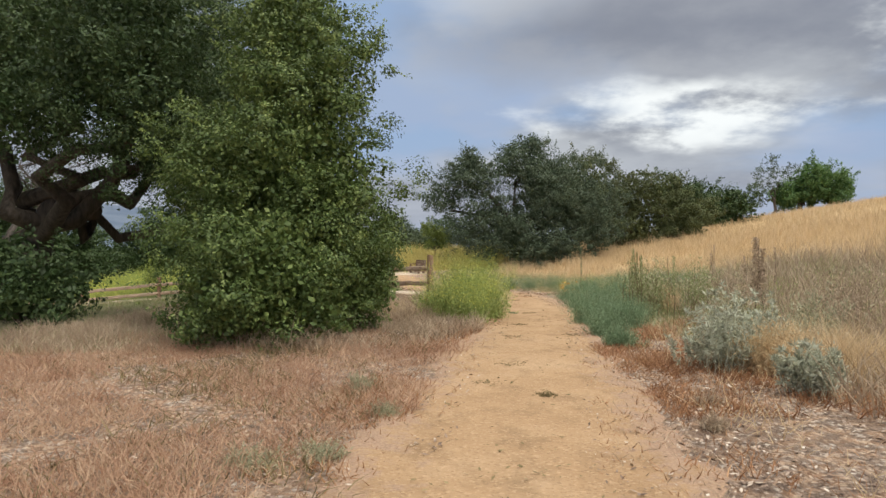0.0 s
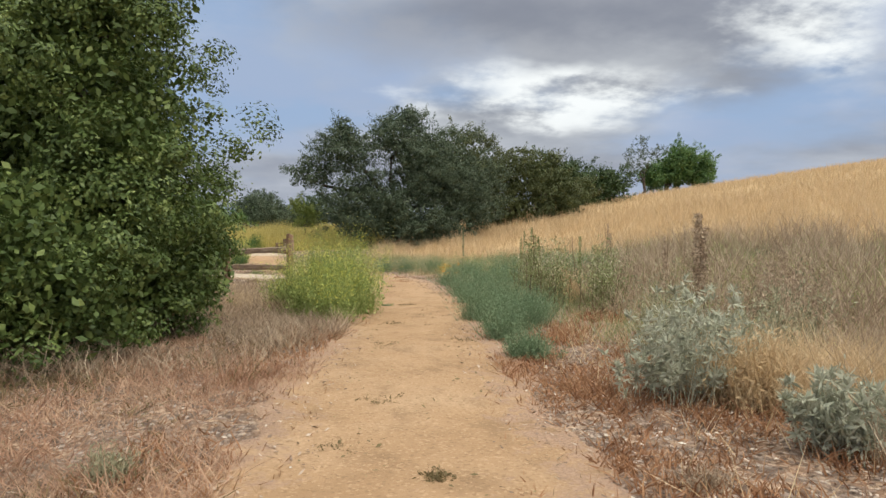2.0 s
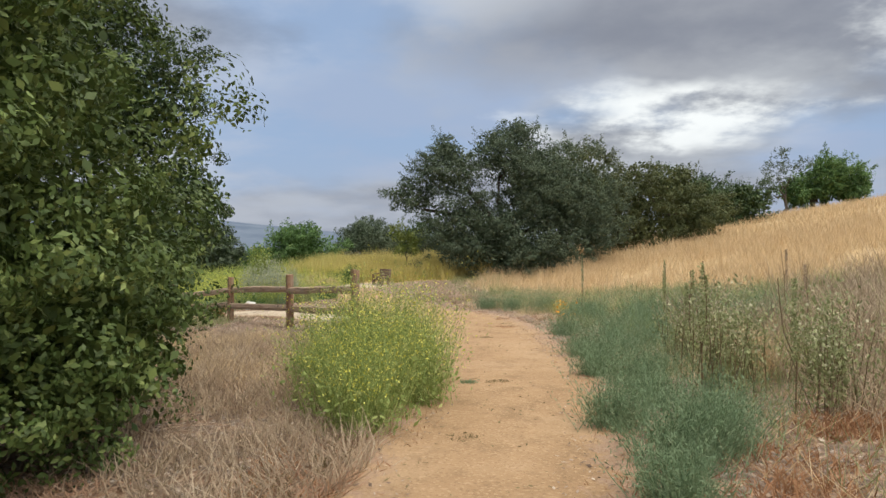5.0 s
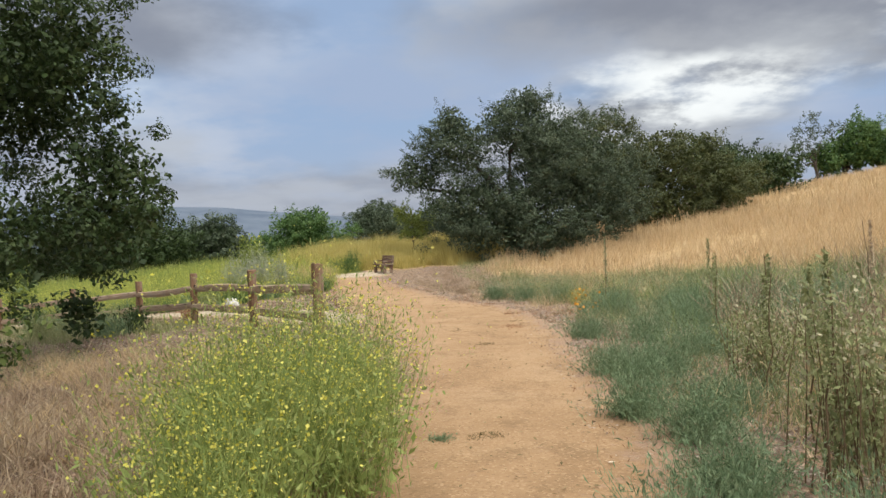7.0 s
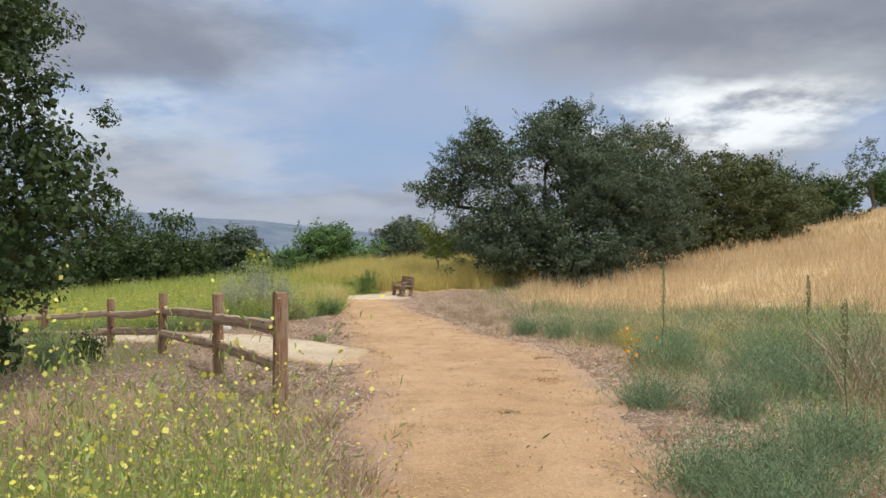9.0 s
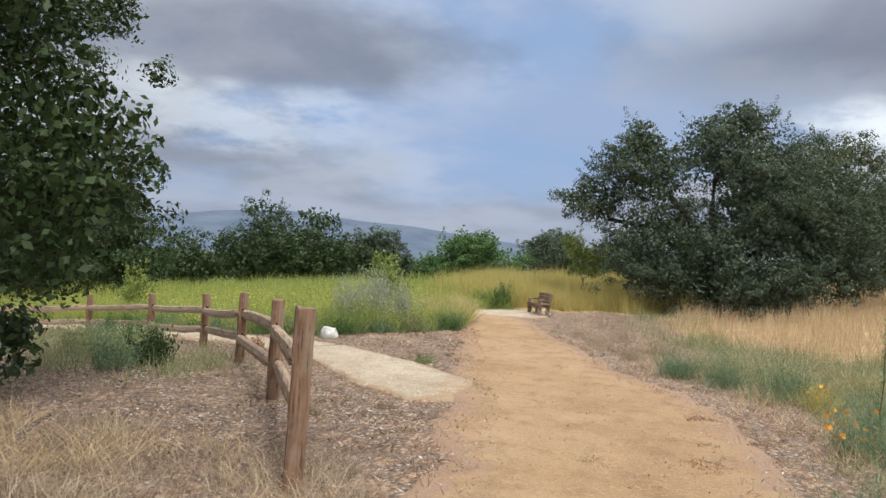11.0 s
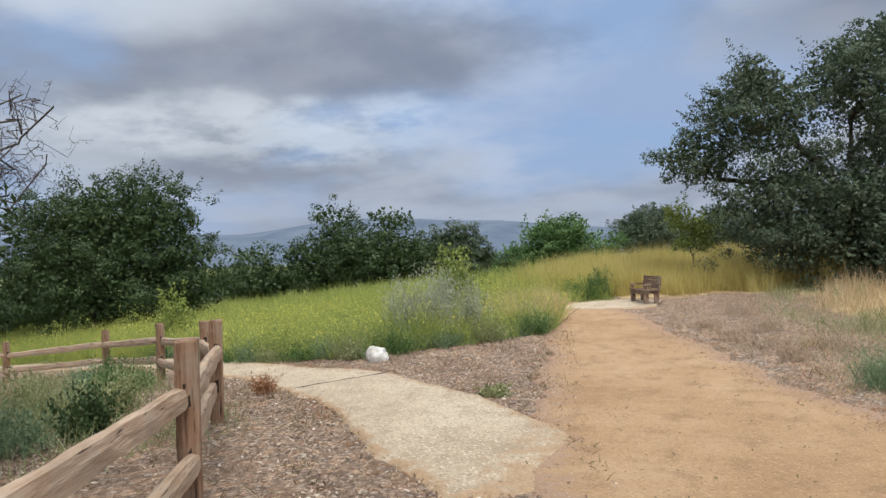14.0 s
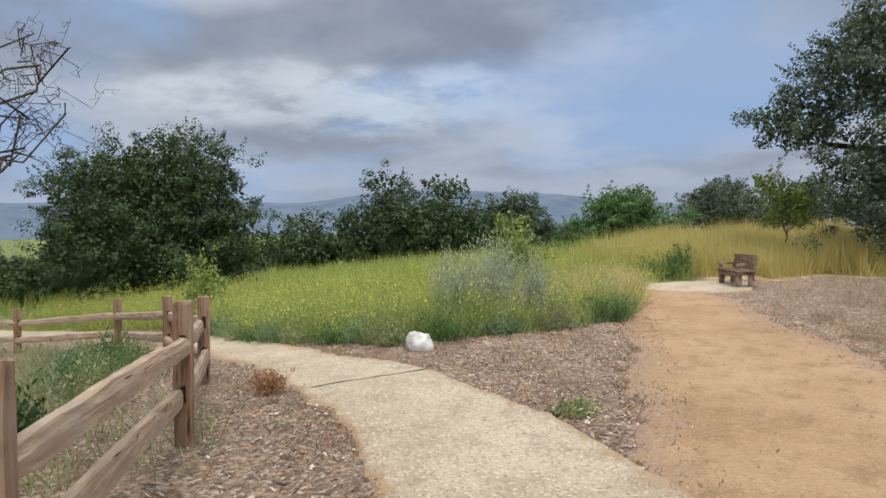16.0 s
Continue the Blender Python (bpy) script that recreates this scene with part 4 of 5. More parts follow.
# feathery green mounds along the right border
for i, (x, y, w, h) in enumerate(((2.75, 11.7, 0.75, 0.55), (2.55, 12.7, 0.7, 0.5), (3.2, 12.4, 0.7, 0.55), (3.25, 14.7, 0.7, 0.45), (3.5, 16.8, 0.9, 0.5), (3.75, 15.6, 0.7, 0.4), (3.55, 20.4, 0.9, 0.45), (4.3, 20.0, 1.0, 0.6), (4.6, 18.5, 1.0, 0.6), (5.3, 20.8, 1.2, 0.7), (5.6, 22.6, 1.2, 0.8), (4.5, 23.0, 0.9, 0.6), (6.2, 18.8, 1.2, 0.7), (3.1, 13.6, 0.7, 0.45), (2.65, 29.0, 0.9, 0.6), (3.4, 28.2, 1.0, 0.65), (4.2, 27.4, 1.0, 0.7), (2.45, 10.9, 0.6, 0.4), (3.0, 11.9, 0.8, 0.6), (3.3, 17.5, 0.9, 0.5), (3.9, 17.6, 1.0, 0.6), (5.6, 21.6, 1.4, 0.8), (6.6, 21.9, 1.5, 0.85), (6.3, 20.2, 1.4, 0.75), (7.4, 20.9, 1.5, 0.8), (5.0, 25.2, 1.2, 0.7), (3.0, 15.4, 0.7, 0.4), (2.35, 9.6, 0.5, 0.3))):
    shrub("feathery_weed", "soft dusty-green feathery weed mound beside the trail", x, y, w * 1.1, h * 1.05, M_FEATHER, 230 + i, 230, 3800, 0.021, 0.8, "plant", "weed mounds", aspect=0.16)
# grey sage at the right
for i, (x, y, w, h, m, nm, lab) in enumerate(((2.95, 7.7, 1.0, 0.85, M_SILVER, "sagebrush", "silvery grey-green sagebrush beside the trail"), (3.25, 6.4, 0.55, 0.5, M_SILVER, "white_sage", "pale grey-green leafy sage in litter"),
                                              (3.55, 8.2, 0.9, 0.8, M_SILVER, "sagebrush", "silvery grey-green sagebrush beside the trail"), (4.4, 8.6, 1.0, 0.9, M_SAGE, "sagebrush", "silvery grey-green sagebrush beside the trail"), (3.75, 9.4, 0.9, 0.9, M_SAGE, "sagebrush", "silvery grey-green sagebrush beside the trail"),
                                              (5.4, 9.6, 1.1, 1.0, M_DRY, "dry_shrub", "brown dried weed shrub"), (6.0, 11.2, 1.2, 1.0, M_DRY, "dry_shrub", "brown dried weed shrub"), (7.2, 12.6, 1.4, 1.0, M_DRY, "dry_shrub", "brown dried weed shrub"),
                                              (3.42, 7.45, 0.75, 0.62, M_TAN, "golden_tuft", "straw-gold dry grass tuft"), (4.6, 15.0, 0.8, 0.7, M_TAN, "golden_tuft", "straw-gold dry grass tuft"))):
    silver = m is M_SILVER or m is M_WHITESAGE
    tuft = "tuft" in nm
    shrub(nm, lab, x, y, w, h, m, 260 + i, 480 if tuft else 100, 900 if silver else 2400, 0.020 if silver else 0.024, 0.6, "grass tuft" if tuft else "shrub", aspect=0.28, whorl=300 if silver else 0)
# leafy weeds with pale seed heads and tall stalks
for i, (x, y, w, h) in enumerate(((4.3, 16.2, 0.7, 0.95), (3.75, 13.7, 0.7, 1.1), (4.2, 14.3, 0.8, 1.15), (4.6, 13.2, 0.9, 1.1), (5.2, 14.6, 0.9, 1.0), (5.2, 16.6, 0.9, 0.9))):
    shrub("seeding_weed", "leggy green weed with pale seed heads", x, y, w, h, M_WEED, 290 + i, 46, 1500, 0.024, 0.5, "plant", "seeding weeds", M_SEED, 260, 0.014, 0.4, M_STALK, 0.009)


def stalk(x, y, h, seed, mat, label, fat=1.0):
    """A tall upright flower spike: bare stem, leafy or seedy upper part."""
    rng = np.random.default_rng(seed)
    ob = thing("flower_stalk", x, y, label, "plant", "tall stalks")
    v, q = limb(rng, (0, 0, -0.02), (rng.normal() * 0.05, rng.normal() * 0.05, h), 0.008, 0.004, 6, 0.05, 5)
    part("stem", mesh_of("stem", v, q, M_STALK, True), ob)
    n = int(300 * fat * fat)
    s = rng.uniform(0.42, 1.0, n)
    pts = np.stack([rng.normal(size=n) * 0.024 * fat * (1.15 - s * 0.7), rng.normal(size=n) * 0.024 * fat * (1.15 - s * 0.7), s * h], -1)
    v, f = leaves(rng, pts, 0.017, 0.45)
    tagged(part("spike", mesh_of("spike", v, f, mat), ob), kind="stuff")


for i, (x, y, h, m) in enumerate(((4.15, 9.6, 1.45, M_DRY), (4.3, 9.75, 1.3, M_DRY), (3.55, 13.5, 1.35, M_WEED), (4.0, 14.6, 1.2, M_WEED), (4.15, 13.0, 1.2, M_WEED), (4.5, 16.4, 1.25, M_WEED), (4.2, 15.8, 1.1, M_WEED), (4.7, 24.6, 1.6, M_FEATHER), (5.0, 19.2, 1.2, M_WEED), (6.3, 17.0, 1.2, M_DRY), (5.0, 12.0, 1.2, M_DRY), (6.8, 14.8, 1.2, M_DRY), (5.9, 22, 1.3, M_WEED), (7.5, 20, 1.3, M_DRY))):
    stalk(x, y, h, 320 + i, m, "tall brown seed spike" if m is M_DRY else "tall leafy green spike", 1.8 if i < 2 else 1.0)
shrub("poppy_clump", "orange-flowering poppy clump at the trail's border", 4.15, 23.6, 0.8, 0.45, M_FEATHER, 350, 120, 1500, 0.02, 0.6, "plant", "poppies", M_ORANGE, 26, 0.035, 0.2)
shrub("poppy_clump", "orange-flowering poppy clump at the trail's border", 4.5, 26.6, 0.8, 0.45, M_GOLD, 351, 120, 1500, 0.02, 0.6, "plant", "poppies", M_ORANGE, 16, 0.03, 0.2)
for i, (x, y, w, h) in enumerate(((3.0, 29.6, 1.2, 0.55), (3.7, 29.0, 1.3, 0.65), (3.4, 30.5, 1.2, 0.6), (4.4, 29.8, 1.4, 0.7), (4.6, 28.4, 1.3, 0.65), (4.0, 31.3, 1.2, 0.6), (5.3, 30.3, 1.4, 0.7), (5.6, 28.6, 1.4, 0.7), (4.6, 32.2, 1.2, 0.55), (6.6, 27.2, 1.5, 0.7), (5.8, 25.8, 1.3, 0.6))):
    shrub("straw_weed", "green and straw-coloured weed clump below the tan field", x, y, w, h, (M_WEED, M_MUSTARD, M_FEATHER)[i % 3], 1500 + i, 220, 1700, 0.022, 0.75, "plant", "weeds below the field", M_SEED, 160, 0.014, 0.2, M_TAN, 0.006)
shrub("rust_mat", "rust-brown dead weed mat at the trail's border", 2.57, 21.9, 0.8, 0.09, M_RUST, 1530, 120, 1500, 0.014, 1.1, "grass tuft", aspect=0.25)
shrub("rust_mat", "rust-brown dead weed mat at the trail's border", 2.75, 24.6, 0.7, 0.09, M_RUST, 1531, 120, 1300, 0.014, 1.1, "grass tuft", aspect=0.25)
# small shrubs near the fence and meadow
shrub("small_shrub", "small dark green shrub behind the fence", -5.15, 24.7, 0.7, 0.55, M_OAK, 360, 70, 2200, 0.028, 0.5, aspect=0.5)
shrub("dry_clump", "reddish-brown dried weed clump in mulch", -5.05, 27.5, 0.4, 0.32, M_RUST, 361, 90, 1200, 0.02, 0.6, aspect=0.3)
shrub("low_weed", "low dark weed at the mulch's tip", -1.75, 27.7, 0.55, 0.16, M_WEED, 362, 60, 900, 0.025, 0.8, aspect=0.4)
for i, (x, y, w, h) in enumerate(((-5.3, 32.7, 1.0, 1.45), (-4.7, 32.9, 1.0, 1.55), (-4.2, 33.5, 1.0, 1.4), (-5.8, 33.4, 1.0, 1.3), (-5.1, 33.9, 1.1, 1.6))):
    shrub("grey_sage", "tall grey-lavender sage spikes in the meadow", x, y, w, h, M_WHITESAGE, 370 + i, 90, 3000, 0.034, 0.35, "shrub", "meadow sage", aspect=0.25)
for i in range(18):
    r = random.Random(900 + i)
    x = -14.5 + i * 0.66 + r.uniform(-0.2, 0.2)
    y = float(meadow_front(x)) + r.uniform(0.2, 0.9)
    m = (M_MUSTARD, M_MUSTARD, M_FEATHER)[i % 3]
    shrub("meadow_plant", "bushy yellow-flowering mustard at the meadow's front" if m is M_MUSTARD else "bushy dull-green weed at the meadow's front", x, y, r.uniform(0.9, 1.3), r.uniform(0.75, 1.05) if m is M_MUSTARD else r.uniform(0.5, 0.7),
          m, 910 + i, 90, 1500, 0.026, 0.6, "plant", "meadow front", M_FLOWER if m is M_MUSTARD else None, 240, 0.014, 0.25)
for i in range(16):
    r = random.Random(1300 + i)
    x = -13.5 + i * 0.7
    shrub("leafy_weed", "bushy dark-green weed at the meadow's foot", x, float(meadow_front(x)) + r.uniform(-0.1, 0.25), r.uniform(0.7, 1.1), r.uniform(0.35, 0.65), (M_BRIGHT, M_FEATHER, M_WEED)[i % 3], 1310 + i, 90, 1700, 0.026, 0.7, "plant", "meadow foot", aspect=0.35)
for i, (x, y) in enumerate(((-6.4, 26.3), (-7.3, 26.9), (-8.2, 27.4), (-7.0, 25.6), (-8.4, 28.4), (-9.4, 28.3), (-6.0, 25.2), (-9.8, 29.2), (-5.4, 24.0), (-7.9, 26.0))):
    r = random.Random(1400 + i)
    shrub("fence_weed", "leggy green weed behind the fence", x, y, r.uniform(0.7, 1.1), r.uniform(0.5, 0.85), (M_WEED, M_BRIGHT, M_FEATHER)[i % 3], 1410 + i, 70, 1500, 0.026, 0.55, "plant", "weeds behind the fence", aspect=0.35)
shrub("young_tree", "pale yellow-green leafy shrub in the meadow", -6.6, 38.8, 1.6, 2.1, M_YELLOWLEAF, 380, 60, 2600, 0.05, 0.45, "shrub", aspect=0.6)
shrub("young_tree", "pale yellow-green leafy shrub in the meadow", -14.3, 35.8, 1.3, 1.9, M_YELLOWLEAF, 381, 60, 2200, 0.05, 0.4, "shrub", aspect=0.6)
for i, (x, y, w, h) in enumerate(((-1.15, 4.35, 0.5, 0.16), (-0.75, 4.5, 0.4, 0.14), (-0.45, 5.6, 0.25, 0.13), (-0.75, 6.6, 0.3, 0.2), (1.95, 5.2, 0.25, 0.14), (2.2, 6.0, 0.3, 0.16), (-1.4, 22.2, 0.3, 0.16), (-0.8, 23.0, 0.3, 0.12))):
    shrub("low_tuft", "low grey-green weed tuft in dry grass", x, y, w, h, M_SAGE if i < 4 else M_DRY, 700 + i, 120, 700, 0.016, 0.9, "grass tuft", "low tufts", aspect=0.22)
for i, (x, y, w, h) in enumerate(((-3.2, 41.4, 0.7, 0.75), (-2.9, 41.9, 0.6, 0.95), (-3.8, 41.6, 0.7, 0.6))):
    shrub("green_shrub", "fresh green upright shrub beside the bench", x, y, w, h, M_BRIGHT, 385 + i, 70, 1700, 0.03, 0.35, "shrub", "shrubs by the bench", aspect=0.35)
for i, (x, y, w, h) in enumerate(((0.9, 33.6, 0.9, 0.35), (1.6, 35.2, 1.1, 0.45), (0.4, 35.5, 0.9, 0.3), (2.6, 32.6, 1.1, 0.5), (1.0, 37.6, 1.2, 0.6), (1.8, 31.2, 0.7, 0.35))):
    shrub("dry_weed", "thin grey-brown dried weed in mulch", x, y, w, h, M_DRY, 395 + i, 90, 900, 0.018, 0.7, "plant", "dry weeds", aspect=0.25)


# ---- grasses and litter ----
def scatter(rng, n, x0, x1, y0, y1, keep, inset=0.02):
    x, y = rng.uniform(x0, x1, n), rng.uniform(y0, y1, n)
    k = keep(x, y) & ~on_path(x, y, -inset)
    x, y = x[k], y[k]
    return np.stack([x, y, land(x, y) - 0.01 + 0.02 * (inset > 0.1)], -1)


def patchy(rng, p, cell, cut):
    """Thins points into uneven patches."""
    a = rng.uniform(0, 6.28, 6)
    s = sum(np.sin(p[:, 0] * f / cell + a[i] + 1.7 * np.sin(p[:, 1] * f * 0.7 / cell + a[i - 1])) for i, f in enumerate((1.0, 1.9, 3.3, 5.7, 0.6, 2.6)))
    return p[s / 6 + rng.normal(size=len(p)) * 0.18 > cut]


def grass(name, label, mat, seed, n, box, keep, length, width, lean=0.4, bend=0.35, cell=1.0, cut=-0.1, heads=None, head_n=0, head_s=0.015, category="grass", inset=0.02):
    rng = np.random.default_rng(seed)
    p = patchy(rng, scatter(rng, n, *box, keep, inset), cell, cut)
    tall = 0.75 + 0.3 * (np.sin(p[:, 0] * 1.9 + np.sin(p[:, 1] * 1.3)) + np.sin(p[:, 1] * 2.3 + p[:, 0] * 0.7)) * 0.6 + 0.25
    vs, q, t, tip = blades(rng, p, length * tall, width, lean, bend)
    if box[3] > 24:  # seen from farther off: one slim piece a blade
        vs = vs.reshape(-1, 5, 3)[:, (0, 1, 4)].reshape(-1, 3)
        stuff(name, label, category, vs, np.arange(len(vs)).reshape(-1, 3), mat)
    else:
        stuff(name, label, category, vs, [q, t], mat)
    if heads:
        i = rng.integers(0, len(tip), head_n)
        v, f = leaves(rng, tip[i] + rng.normal(size=(head_n, 3)) * 0.05 - (0, 0, 0.04), head_s, 0.8)
        stuff(name.replace("grass", "flowers"), "tiny yellow flowers over the meadow", "flowers", v, f, heads)


def left_of_trail(gap):
    return lambda x, y: x < trail_edges(y)[0] - gap + 0.35 * np.sin(y * 2.3)


def right_of_trail(gap):
    return lambda x, y: (x > trail_edges(y)[1] + gap + 0.35 * np.sin(y * 1.9)) & (x < tan_edge(y) + 0.5)


grass("red_grass", "reddish dry matted grass beside the trail", M_RED, 401, 95000, (-7, 0.8, 1.5, 11.5), left_of_trail(0.1), 0.16, 0.006, 0.9, 0.5, 1.2, -0.12)
grass("grey_grass", "grey-brown dry grass left of the trail", M_DRY, 402, 60000, (-6.5, 1.0, 9.0, 19.0), left_of_trail(0.1), 0.26, 0.009, 0.55, 0.5, 1.4, -0.12)
grass("fence_grass", "sparse dry grass and weeds about the fence", M_DRY, 403, 26000, (-16, -0.4, 17, 33), lambda x, y: (y < meadow_front(x) + 0.5) & (x < -0.6 - 0.2 * (y - 20)), 0.17, 0.007, 0.8, 0.5, 0.8, 0.12)
grass("straw_patch", "matted straw-coloured dry grass before the fence", M_DRY, 422, 26000, (-6, 0.3, 15.8, 20.8), left_of_trail(0.5), 0.2, 0.006, 0.8, 0.55, 0.9, 0.0)
grass("tip_grass", "sparse dry weeds on the mulch", M_RED, 404, 6000, (-5, -0.5, 26, 35), lambda x, y: y < meadow_front(x), 0.14, 0.008, 0.8, 0.5, 0.5, 0.25)
grass("meadow_grass", "tall yellow-green mustard meadow", M_MEADOW, 405, 120000, (-24, -2.6, 31, 43), lambda x, y: y > meadow_front(x), 0.78, 0.014, 0.5, 0.35, 2.0, -0.3, M_FLOWER, 24000, 0.017)
grass("far_meadow_grass", "tall yellow-green meadow", M_MEADOW, 406, 36000, (-42, -5, 41, 60), lambda x, y: y > meadow_front(x), 0.9, 0.035, 0.25, 0.2, 3.0, -0.35)
grass("golden_grass", "tall golden-yellow grass behind the bench", M_GOLD, 407, 50000, (-7.5, 4, 41.8, 58), lambda x, y: y > 42.0 + 0.25 * np.abs(x + 2) + 0.4 * np.sin(x * 2.9), 1.0, 0.022, 0.2, 0.2, 3.0, -0.4)
grass("field_grass", "tall tan dry grass on the hill", M_TAN, 408, 120000, (2.5, 34, 4, 46), lambda x, y: x > tan_edge(y) - 0.4, 0.62, 0.020, 0.25, 0.3, 3.0, -0.35)
grass("far_field_grass", "tan dry grass over the hill crest", M_TAN, 409, 60000, (6, 75, 40, 84), lambda x, y: x > tan_edge(y), 0.6, 0.05, 0.25, 0.3, 5.0, -0.4)
grass("border_grass", "mixed green and straw weeds right of the trail", M_WEED, 410, 60000, (2.0, 14, 9, 36), right_of_trail(0.9), 0.32, 0.009, 0.55, 0.4, 1.3, 0.10)
grass("straw_grass", "straw-coloured dry grass among the weeds", M_TAN, 411, 46000, (2.0, 15, 3, 34), right_of_trail(0.7), 0.30, 0.008, 0.6, 0.45, 0.9, 0.12)
grass("rust_grass", "rust-red low dry grass right of the trail", M_RUST, 412, 22000, (1.5, 9, 3, 34), right_of_trail(-0.1), 0.13, 0.008, 0.9, 0.5, 0.8, 0.12)
grass("brown_grass", "brown dried weeds on the slope", M_DRY, 413, 36000, (3.2, 15, 4, 17), right_of_trail(2.0), 0.5, 0.010, 0.5, 0.4, 1.4, -0.1)
grass("slope_brush", "tall brown and olive dried weeds on the slope", M_DRY, 423, 30000, (5.5, 14, 8, 23), lambda x, y: (x > 5.5 + 0.3 * np.sin(y * 2.1)) & (x < tan_edge(y) + 0.5), 0.85, 0.012, 0.4, 0.35, 1.1, 0.05)
grass("slope_green", "fresh green weeds between the dried ones", M_MUSTARD, 424, 26000, (4.2, 13, 9, 26), right_of_trail(1.6), 0.6, 0.010, 0.5, 0.4, 1.2, 0.16)
grass("near_rust", "rust-red crumbled weeds along the trail", M_RUST, 425, 30000, (-2.2, 3.6, 4, 14), lambda x, y: (np.minimum(np.abs(x - trail_edges(y)[0]), np.abs(x - trail_edges(y)[1])) < 0.75) & ~on_path(x, y, 0.02), 0.12, 0.010, 1.0, 0.5, 0.6, 0.06)
grass("field_margin", "pale straw and green grass along the tan field", M_WEED, 429, 30000, (1.5, 12, 24, 43), lambda x, y: np.abs(x - tan_edge(y) + 0.6) < 1.3, 0.45, 0.012, 0.4, 0.35, 0.8, 0.0)
grass("rust_weeds", "rust-red crumbled weeds among the sagebrush", M_RUST, 430, 26000, (1.8, 5.0, 5.5, 13), right_of_trail(0.2), 0.14, 0.010, 0.9, 0.5, 0.7, 0.02)
grass("tip_debris", "dark crumbled weeds between the trail and the mulch", M_TUFT, 431, 26000, (-4, 1, 24.5, 38), lambda x, y: (np.abs(x - trail_edges(y)[0]) < 0.35 + 0.2 * np.sin(y * 3.1)), 0.06, 0.010, 1.2, 0.5, 0.4, 0.12, inset=0.35)
grass("gold_patch", "straw-gold dry grass beside the sagebrush", M_TAN, 432, 9000, (3.1, 4.4, 6.7, 8.2), right_of_trail(0.6), 0.42, 0.007, 0.5, 0.5, 0.6, -0.1)
grass("slope_weeds", "green weeds below the tan field", M_FEATHER, 414, 30000, (4, 14, 14, 32), right_of_trail(1.6), 0.32, 0.010, 0.7, 0.4, 1.8, 0.08)
grass("shade_grass", "dull green grass under the oak", M_WEED, 415, 26000, (-14, -3.5, 9, 26), left_of_trail(3.5), 0.22, 0.010, 0.6, 0.4, 1.6, 0.0)


def litter(name, label, seed, n, box, keep, size, cell, cut, mat=M_CHIP, lift=0.018):
    """Flat chips and dead leaves lying on the ground."""
    rng = np.random.default_rng(seed)
    x, y = rng.uniform(box[0], box[1], n), rng.uniform(box[2], box[3], n)
    k = keep(x, y)
    p = patchy(rng, np.stack([x[k], y[k], land(x[k], y[k]) + lift], -1), cell, cut)
    m = len(p)
    a = rng.uniform(0, 6.28, m)
    u = np.stack([np.cos(a), np.sin(a), rng.normal(size=m) * 0.25], -1)
    w = np.stack([-np.sin(a), np.cos(a), rng.normal(size=m) * 0.3], -1)
    s = (size * rng.uniform(0.4, 1.5, m))[:, None]
    vs = np.stack([p - u * s, p - w * s * 0.35, p + u * s * 0.9, p + w * s * 0.4], 1).reshape(-1, 3)
    stuff(name, label, "litter", vs, np.arange(m * 4).reshape(m, 4), mat)


grass("meadow_weeds", "dark green leafy weeds along the meadow's front", M_FEATHER, 416, 26000, (-16, -2.4, 31, 37), lambda x, y: (y > meadow_front(x) - 0.15) & (y < meadow_front(x) + 1.6), 0.42, 0.016, 0.7, 0.4, 0.9, 0.0)
grass("pink_grass", "pinkish dry grass tops in the meadow", M_TAN, 417, 9000, (-5, -2.8, 35, 40), lambda x, y: y > meadow_front(x) + 1.3, 0.75, 0.014, 0.25, 0.25, 0.9, -0.1)
grass("mulch_grass", "thin dry weeds on the mulch beside the hill", M_DRY, 418, 22000, (-0.5, 6, 27, 42), right_of_trail(0.3), 0.2, 0.008, 0.7, 0.5, 0.8, 0.05)
grass("fence_weeds", "green-brown weeds behind the fence", M_WEED, 419, 20000, (-16, -4, 23.5, 32), lambda x, y: (y < meadow_front(x) - 0.6) & (y < 27.6 - 0.75 * (x + 6.5)) & (y > 21 - 0.6 * (x + 4)), 0.4, 0.012, 0.5, 0.4, 0.8, 0.0)
grass("border_debris", "rust-brown crumbled grass along the trail's borders", M_RUST, 420, 120000, (-9, 3.8, 2, 37), lambda x, y: on_path(x, y, 0.4) & (x > -9), 0.06, 0.010, 1.3, 0.5, 0.45, 0.14, inset=0.30)
grass("grey_debris", "grey dry grass along the trail's borders", M_DRY, 421, 90000, (-9, 3.8, 2, 37), lambda x, y: on_path(x, y, 0.45), 0.08, 0.007, 1.1, 0.5, 0.6, 0.12, inset=0.2)
grass("mulch_mats", "dark matted dead weeds lying on the mulch", M_TUFT, 426, 60000, (-8, 6, 16, 38), lambda x, y: ~on_path(x, y, 0.05) & (y < meadow_front(x)) & (x < tan_edge(y) - 1), 0.11, 0.010, 1.2, 0.6, 0.45, 0.20)
grass("left_mats", "dark matted dead stems in the dry grass", M_TUFT, 427, 26000, (-6, 0.6, 2, 12), left_of_trail(0.25), 0.15, 0.008, 1.1, 0.6, 0.6, 0.20)
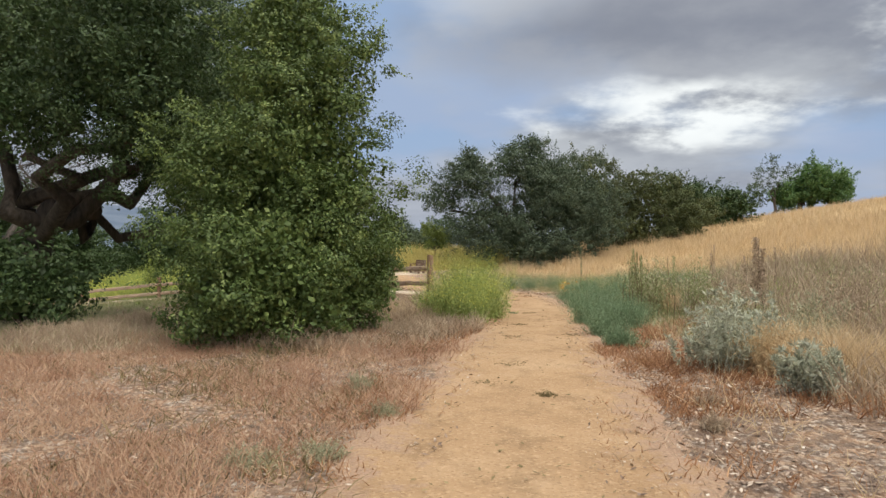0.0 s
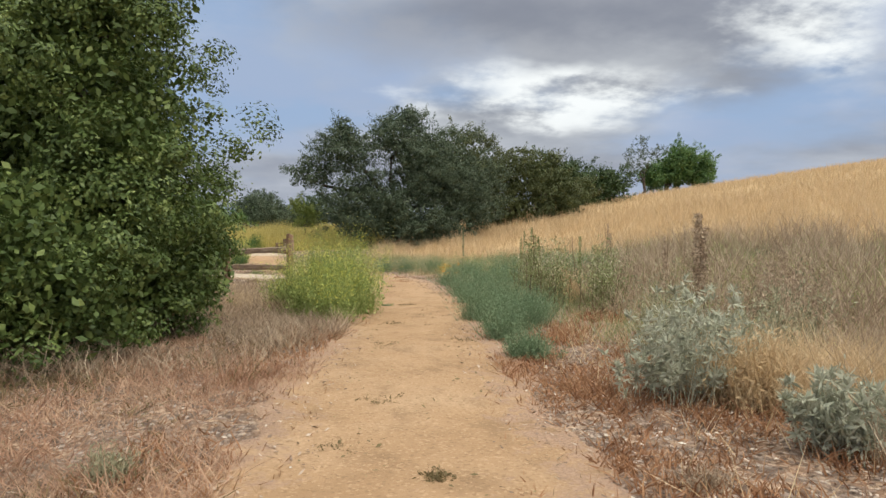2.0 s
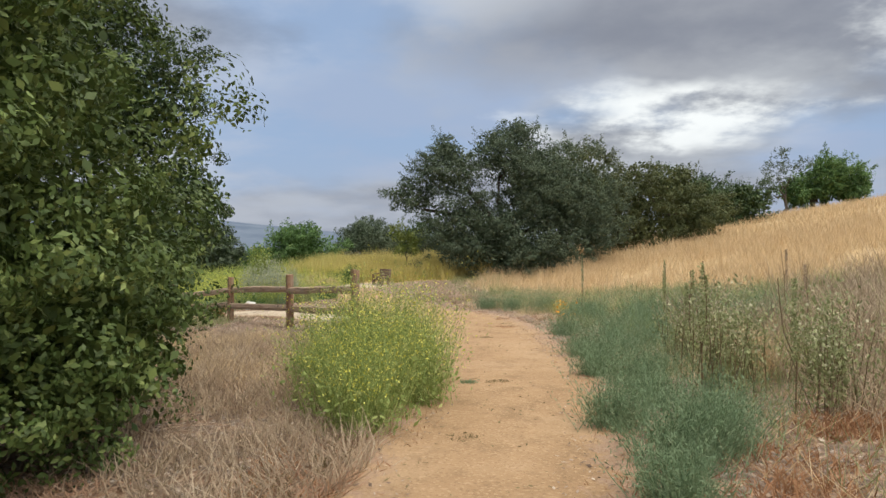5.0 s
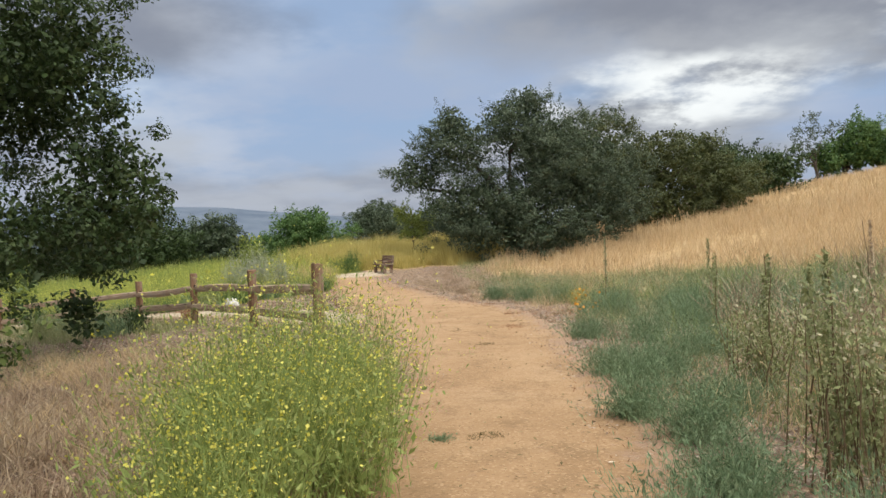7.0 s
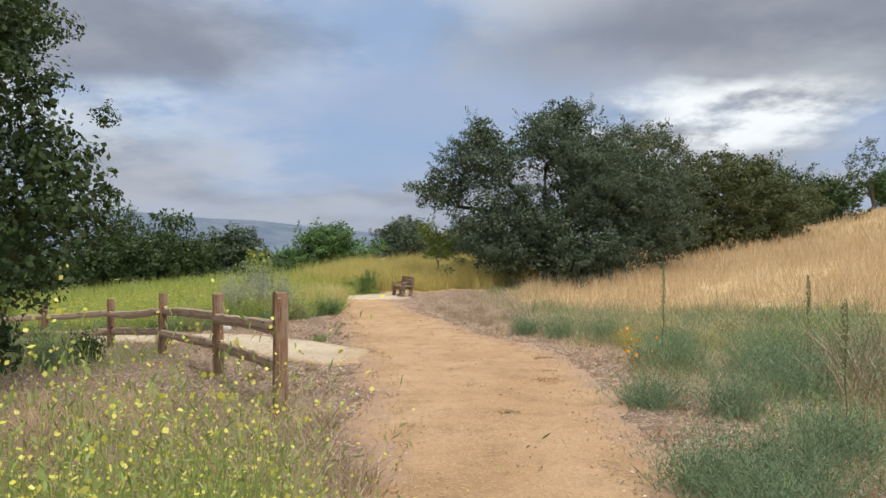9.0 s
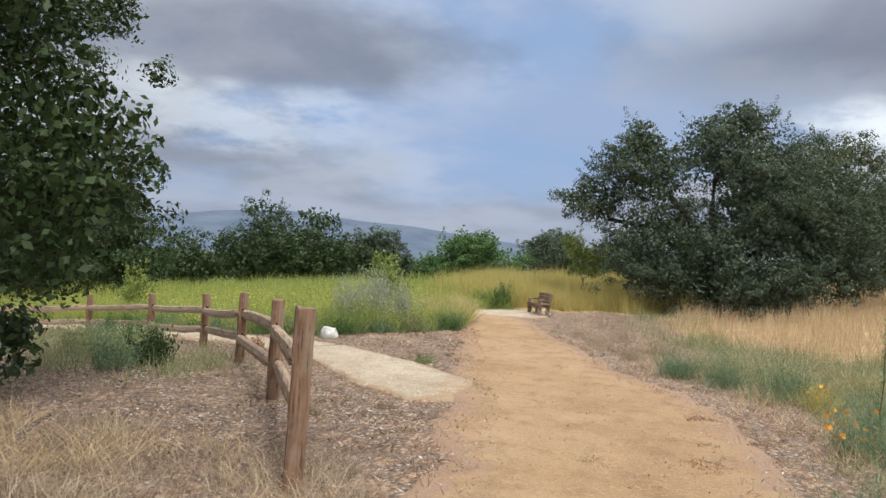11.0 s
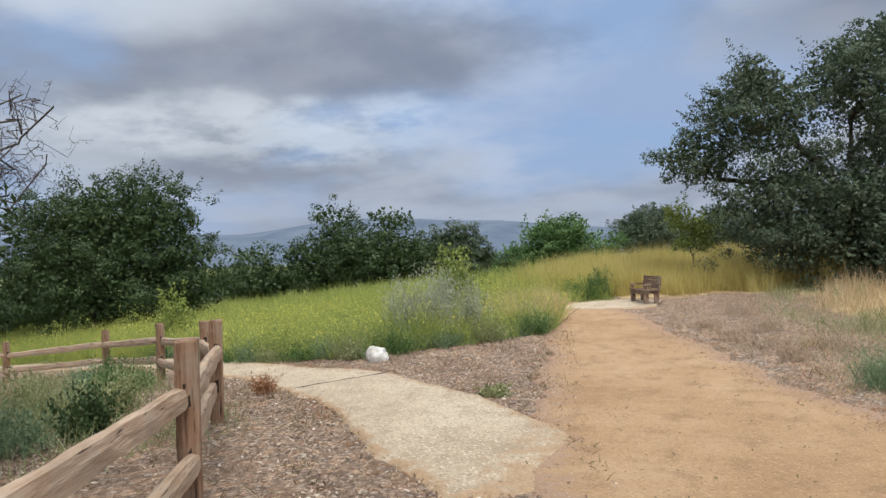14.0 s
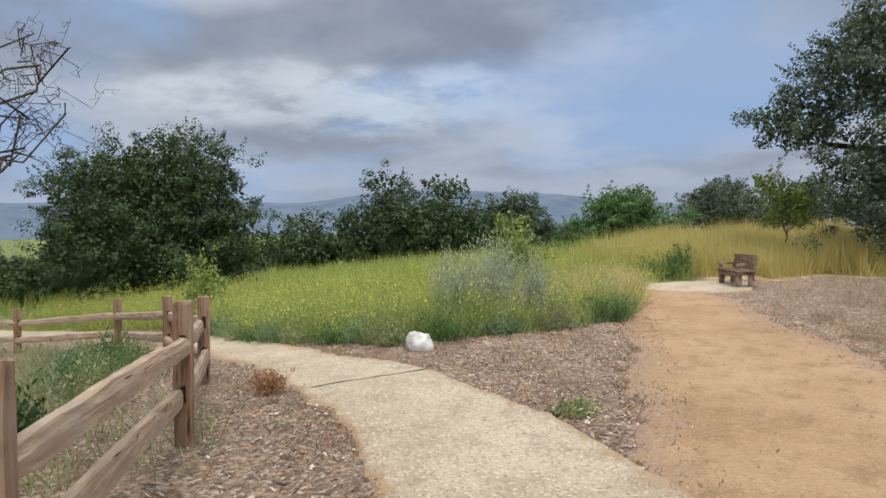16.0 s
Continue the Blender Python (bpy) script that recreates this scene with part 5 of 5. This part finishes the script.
grass("pale_seed_grass", "pale feathery dry grass before the fence", M_TAN, 428, 24000, (-6, 0.2, 14.5, 20.5), left_of_trail(0.9), 0.28, 0.006, 0.7, 0.6, 0.5, 0.16)
litter("leaf_litter", "brown and whitish wood chips and dead leaves", 501, 38000, (-9, 6, 2, 36), lambda x, y: ~on_path(x, y, -0.15) & (y < meadow_front(x)), 0.022, 0.9, -0.05)
litter("near_litter", "whitish wood chips and dead leaves beside the trail", 502, 16000, (0.9, 5.5, 2.5, 9.5), lambda x, y: x > trail_edges(y)[1] - 0.05, 0.020, 0.7, -0.05)
litter("fence_mulch", "brown wood-chip mulch about the fence", 503, 46000, (-8, -0.2, 20, 33), lambda x, y: ~on_path(x, y, -0.05) & (y < meadow_front(x)), 0.022, 1.0, -0.25)
litter("edge_litter", "crumbled litter along the trail's borders", 506, 70000, (-9, 3.5, 1.5, 38), lambda x, y: on_path(x, y, 0.3) & ~on_path(x, y, -0.4), 0.018, 0.5, 0.02, M_CHIP, 0.034)
litter("trail_debris", "dark twigs and crumbs on the trail", 504, 9000, (-1, 3.2, 2, 38), lambda x, y: on_path(x, y, -0.2) & (x < 9), 0.018, 0.5, 0.05, M_TUFT, 0.036)
litter("gravel", "small pale stones on the side path", 505, 9000, (-9, 0.2, 23, 33), lambda x, y: on_path(x, y, 0.05) & (x < trail_edges(y)[0] + 0.2), 0.009, 0.8, -0.4, M_SEED, 0.045)
for i, (x, y, s) in enumerate(((0.75, 8.0, 0.22), (0.45, 6.9, 0.20), (1.3, 12.4, 0.26), (1.05, 10.6, 0.3), (1.9, 10.7, 0.25), (1.45, 14.9, 0.12), (1.8, 14.95, 0.2), (2.6, 22.9, 0.3), (1.6, 21.6, 0.3), (0.9, 6.3, 0.1), (1.95, 20.0, 0.2))):
    shrub("trodden_tuft", "flattened dry grass tuft on the trail", x, y, s * 2.0, 0.07, M_TUFT if i not in (5,) else M_FEATHER, 600 + i, 90, 1100, 0.011, 1.3, "grass tuft", "tufts on the trail", aspect=0.25)
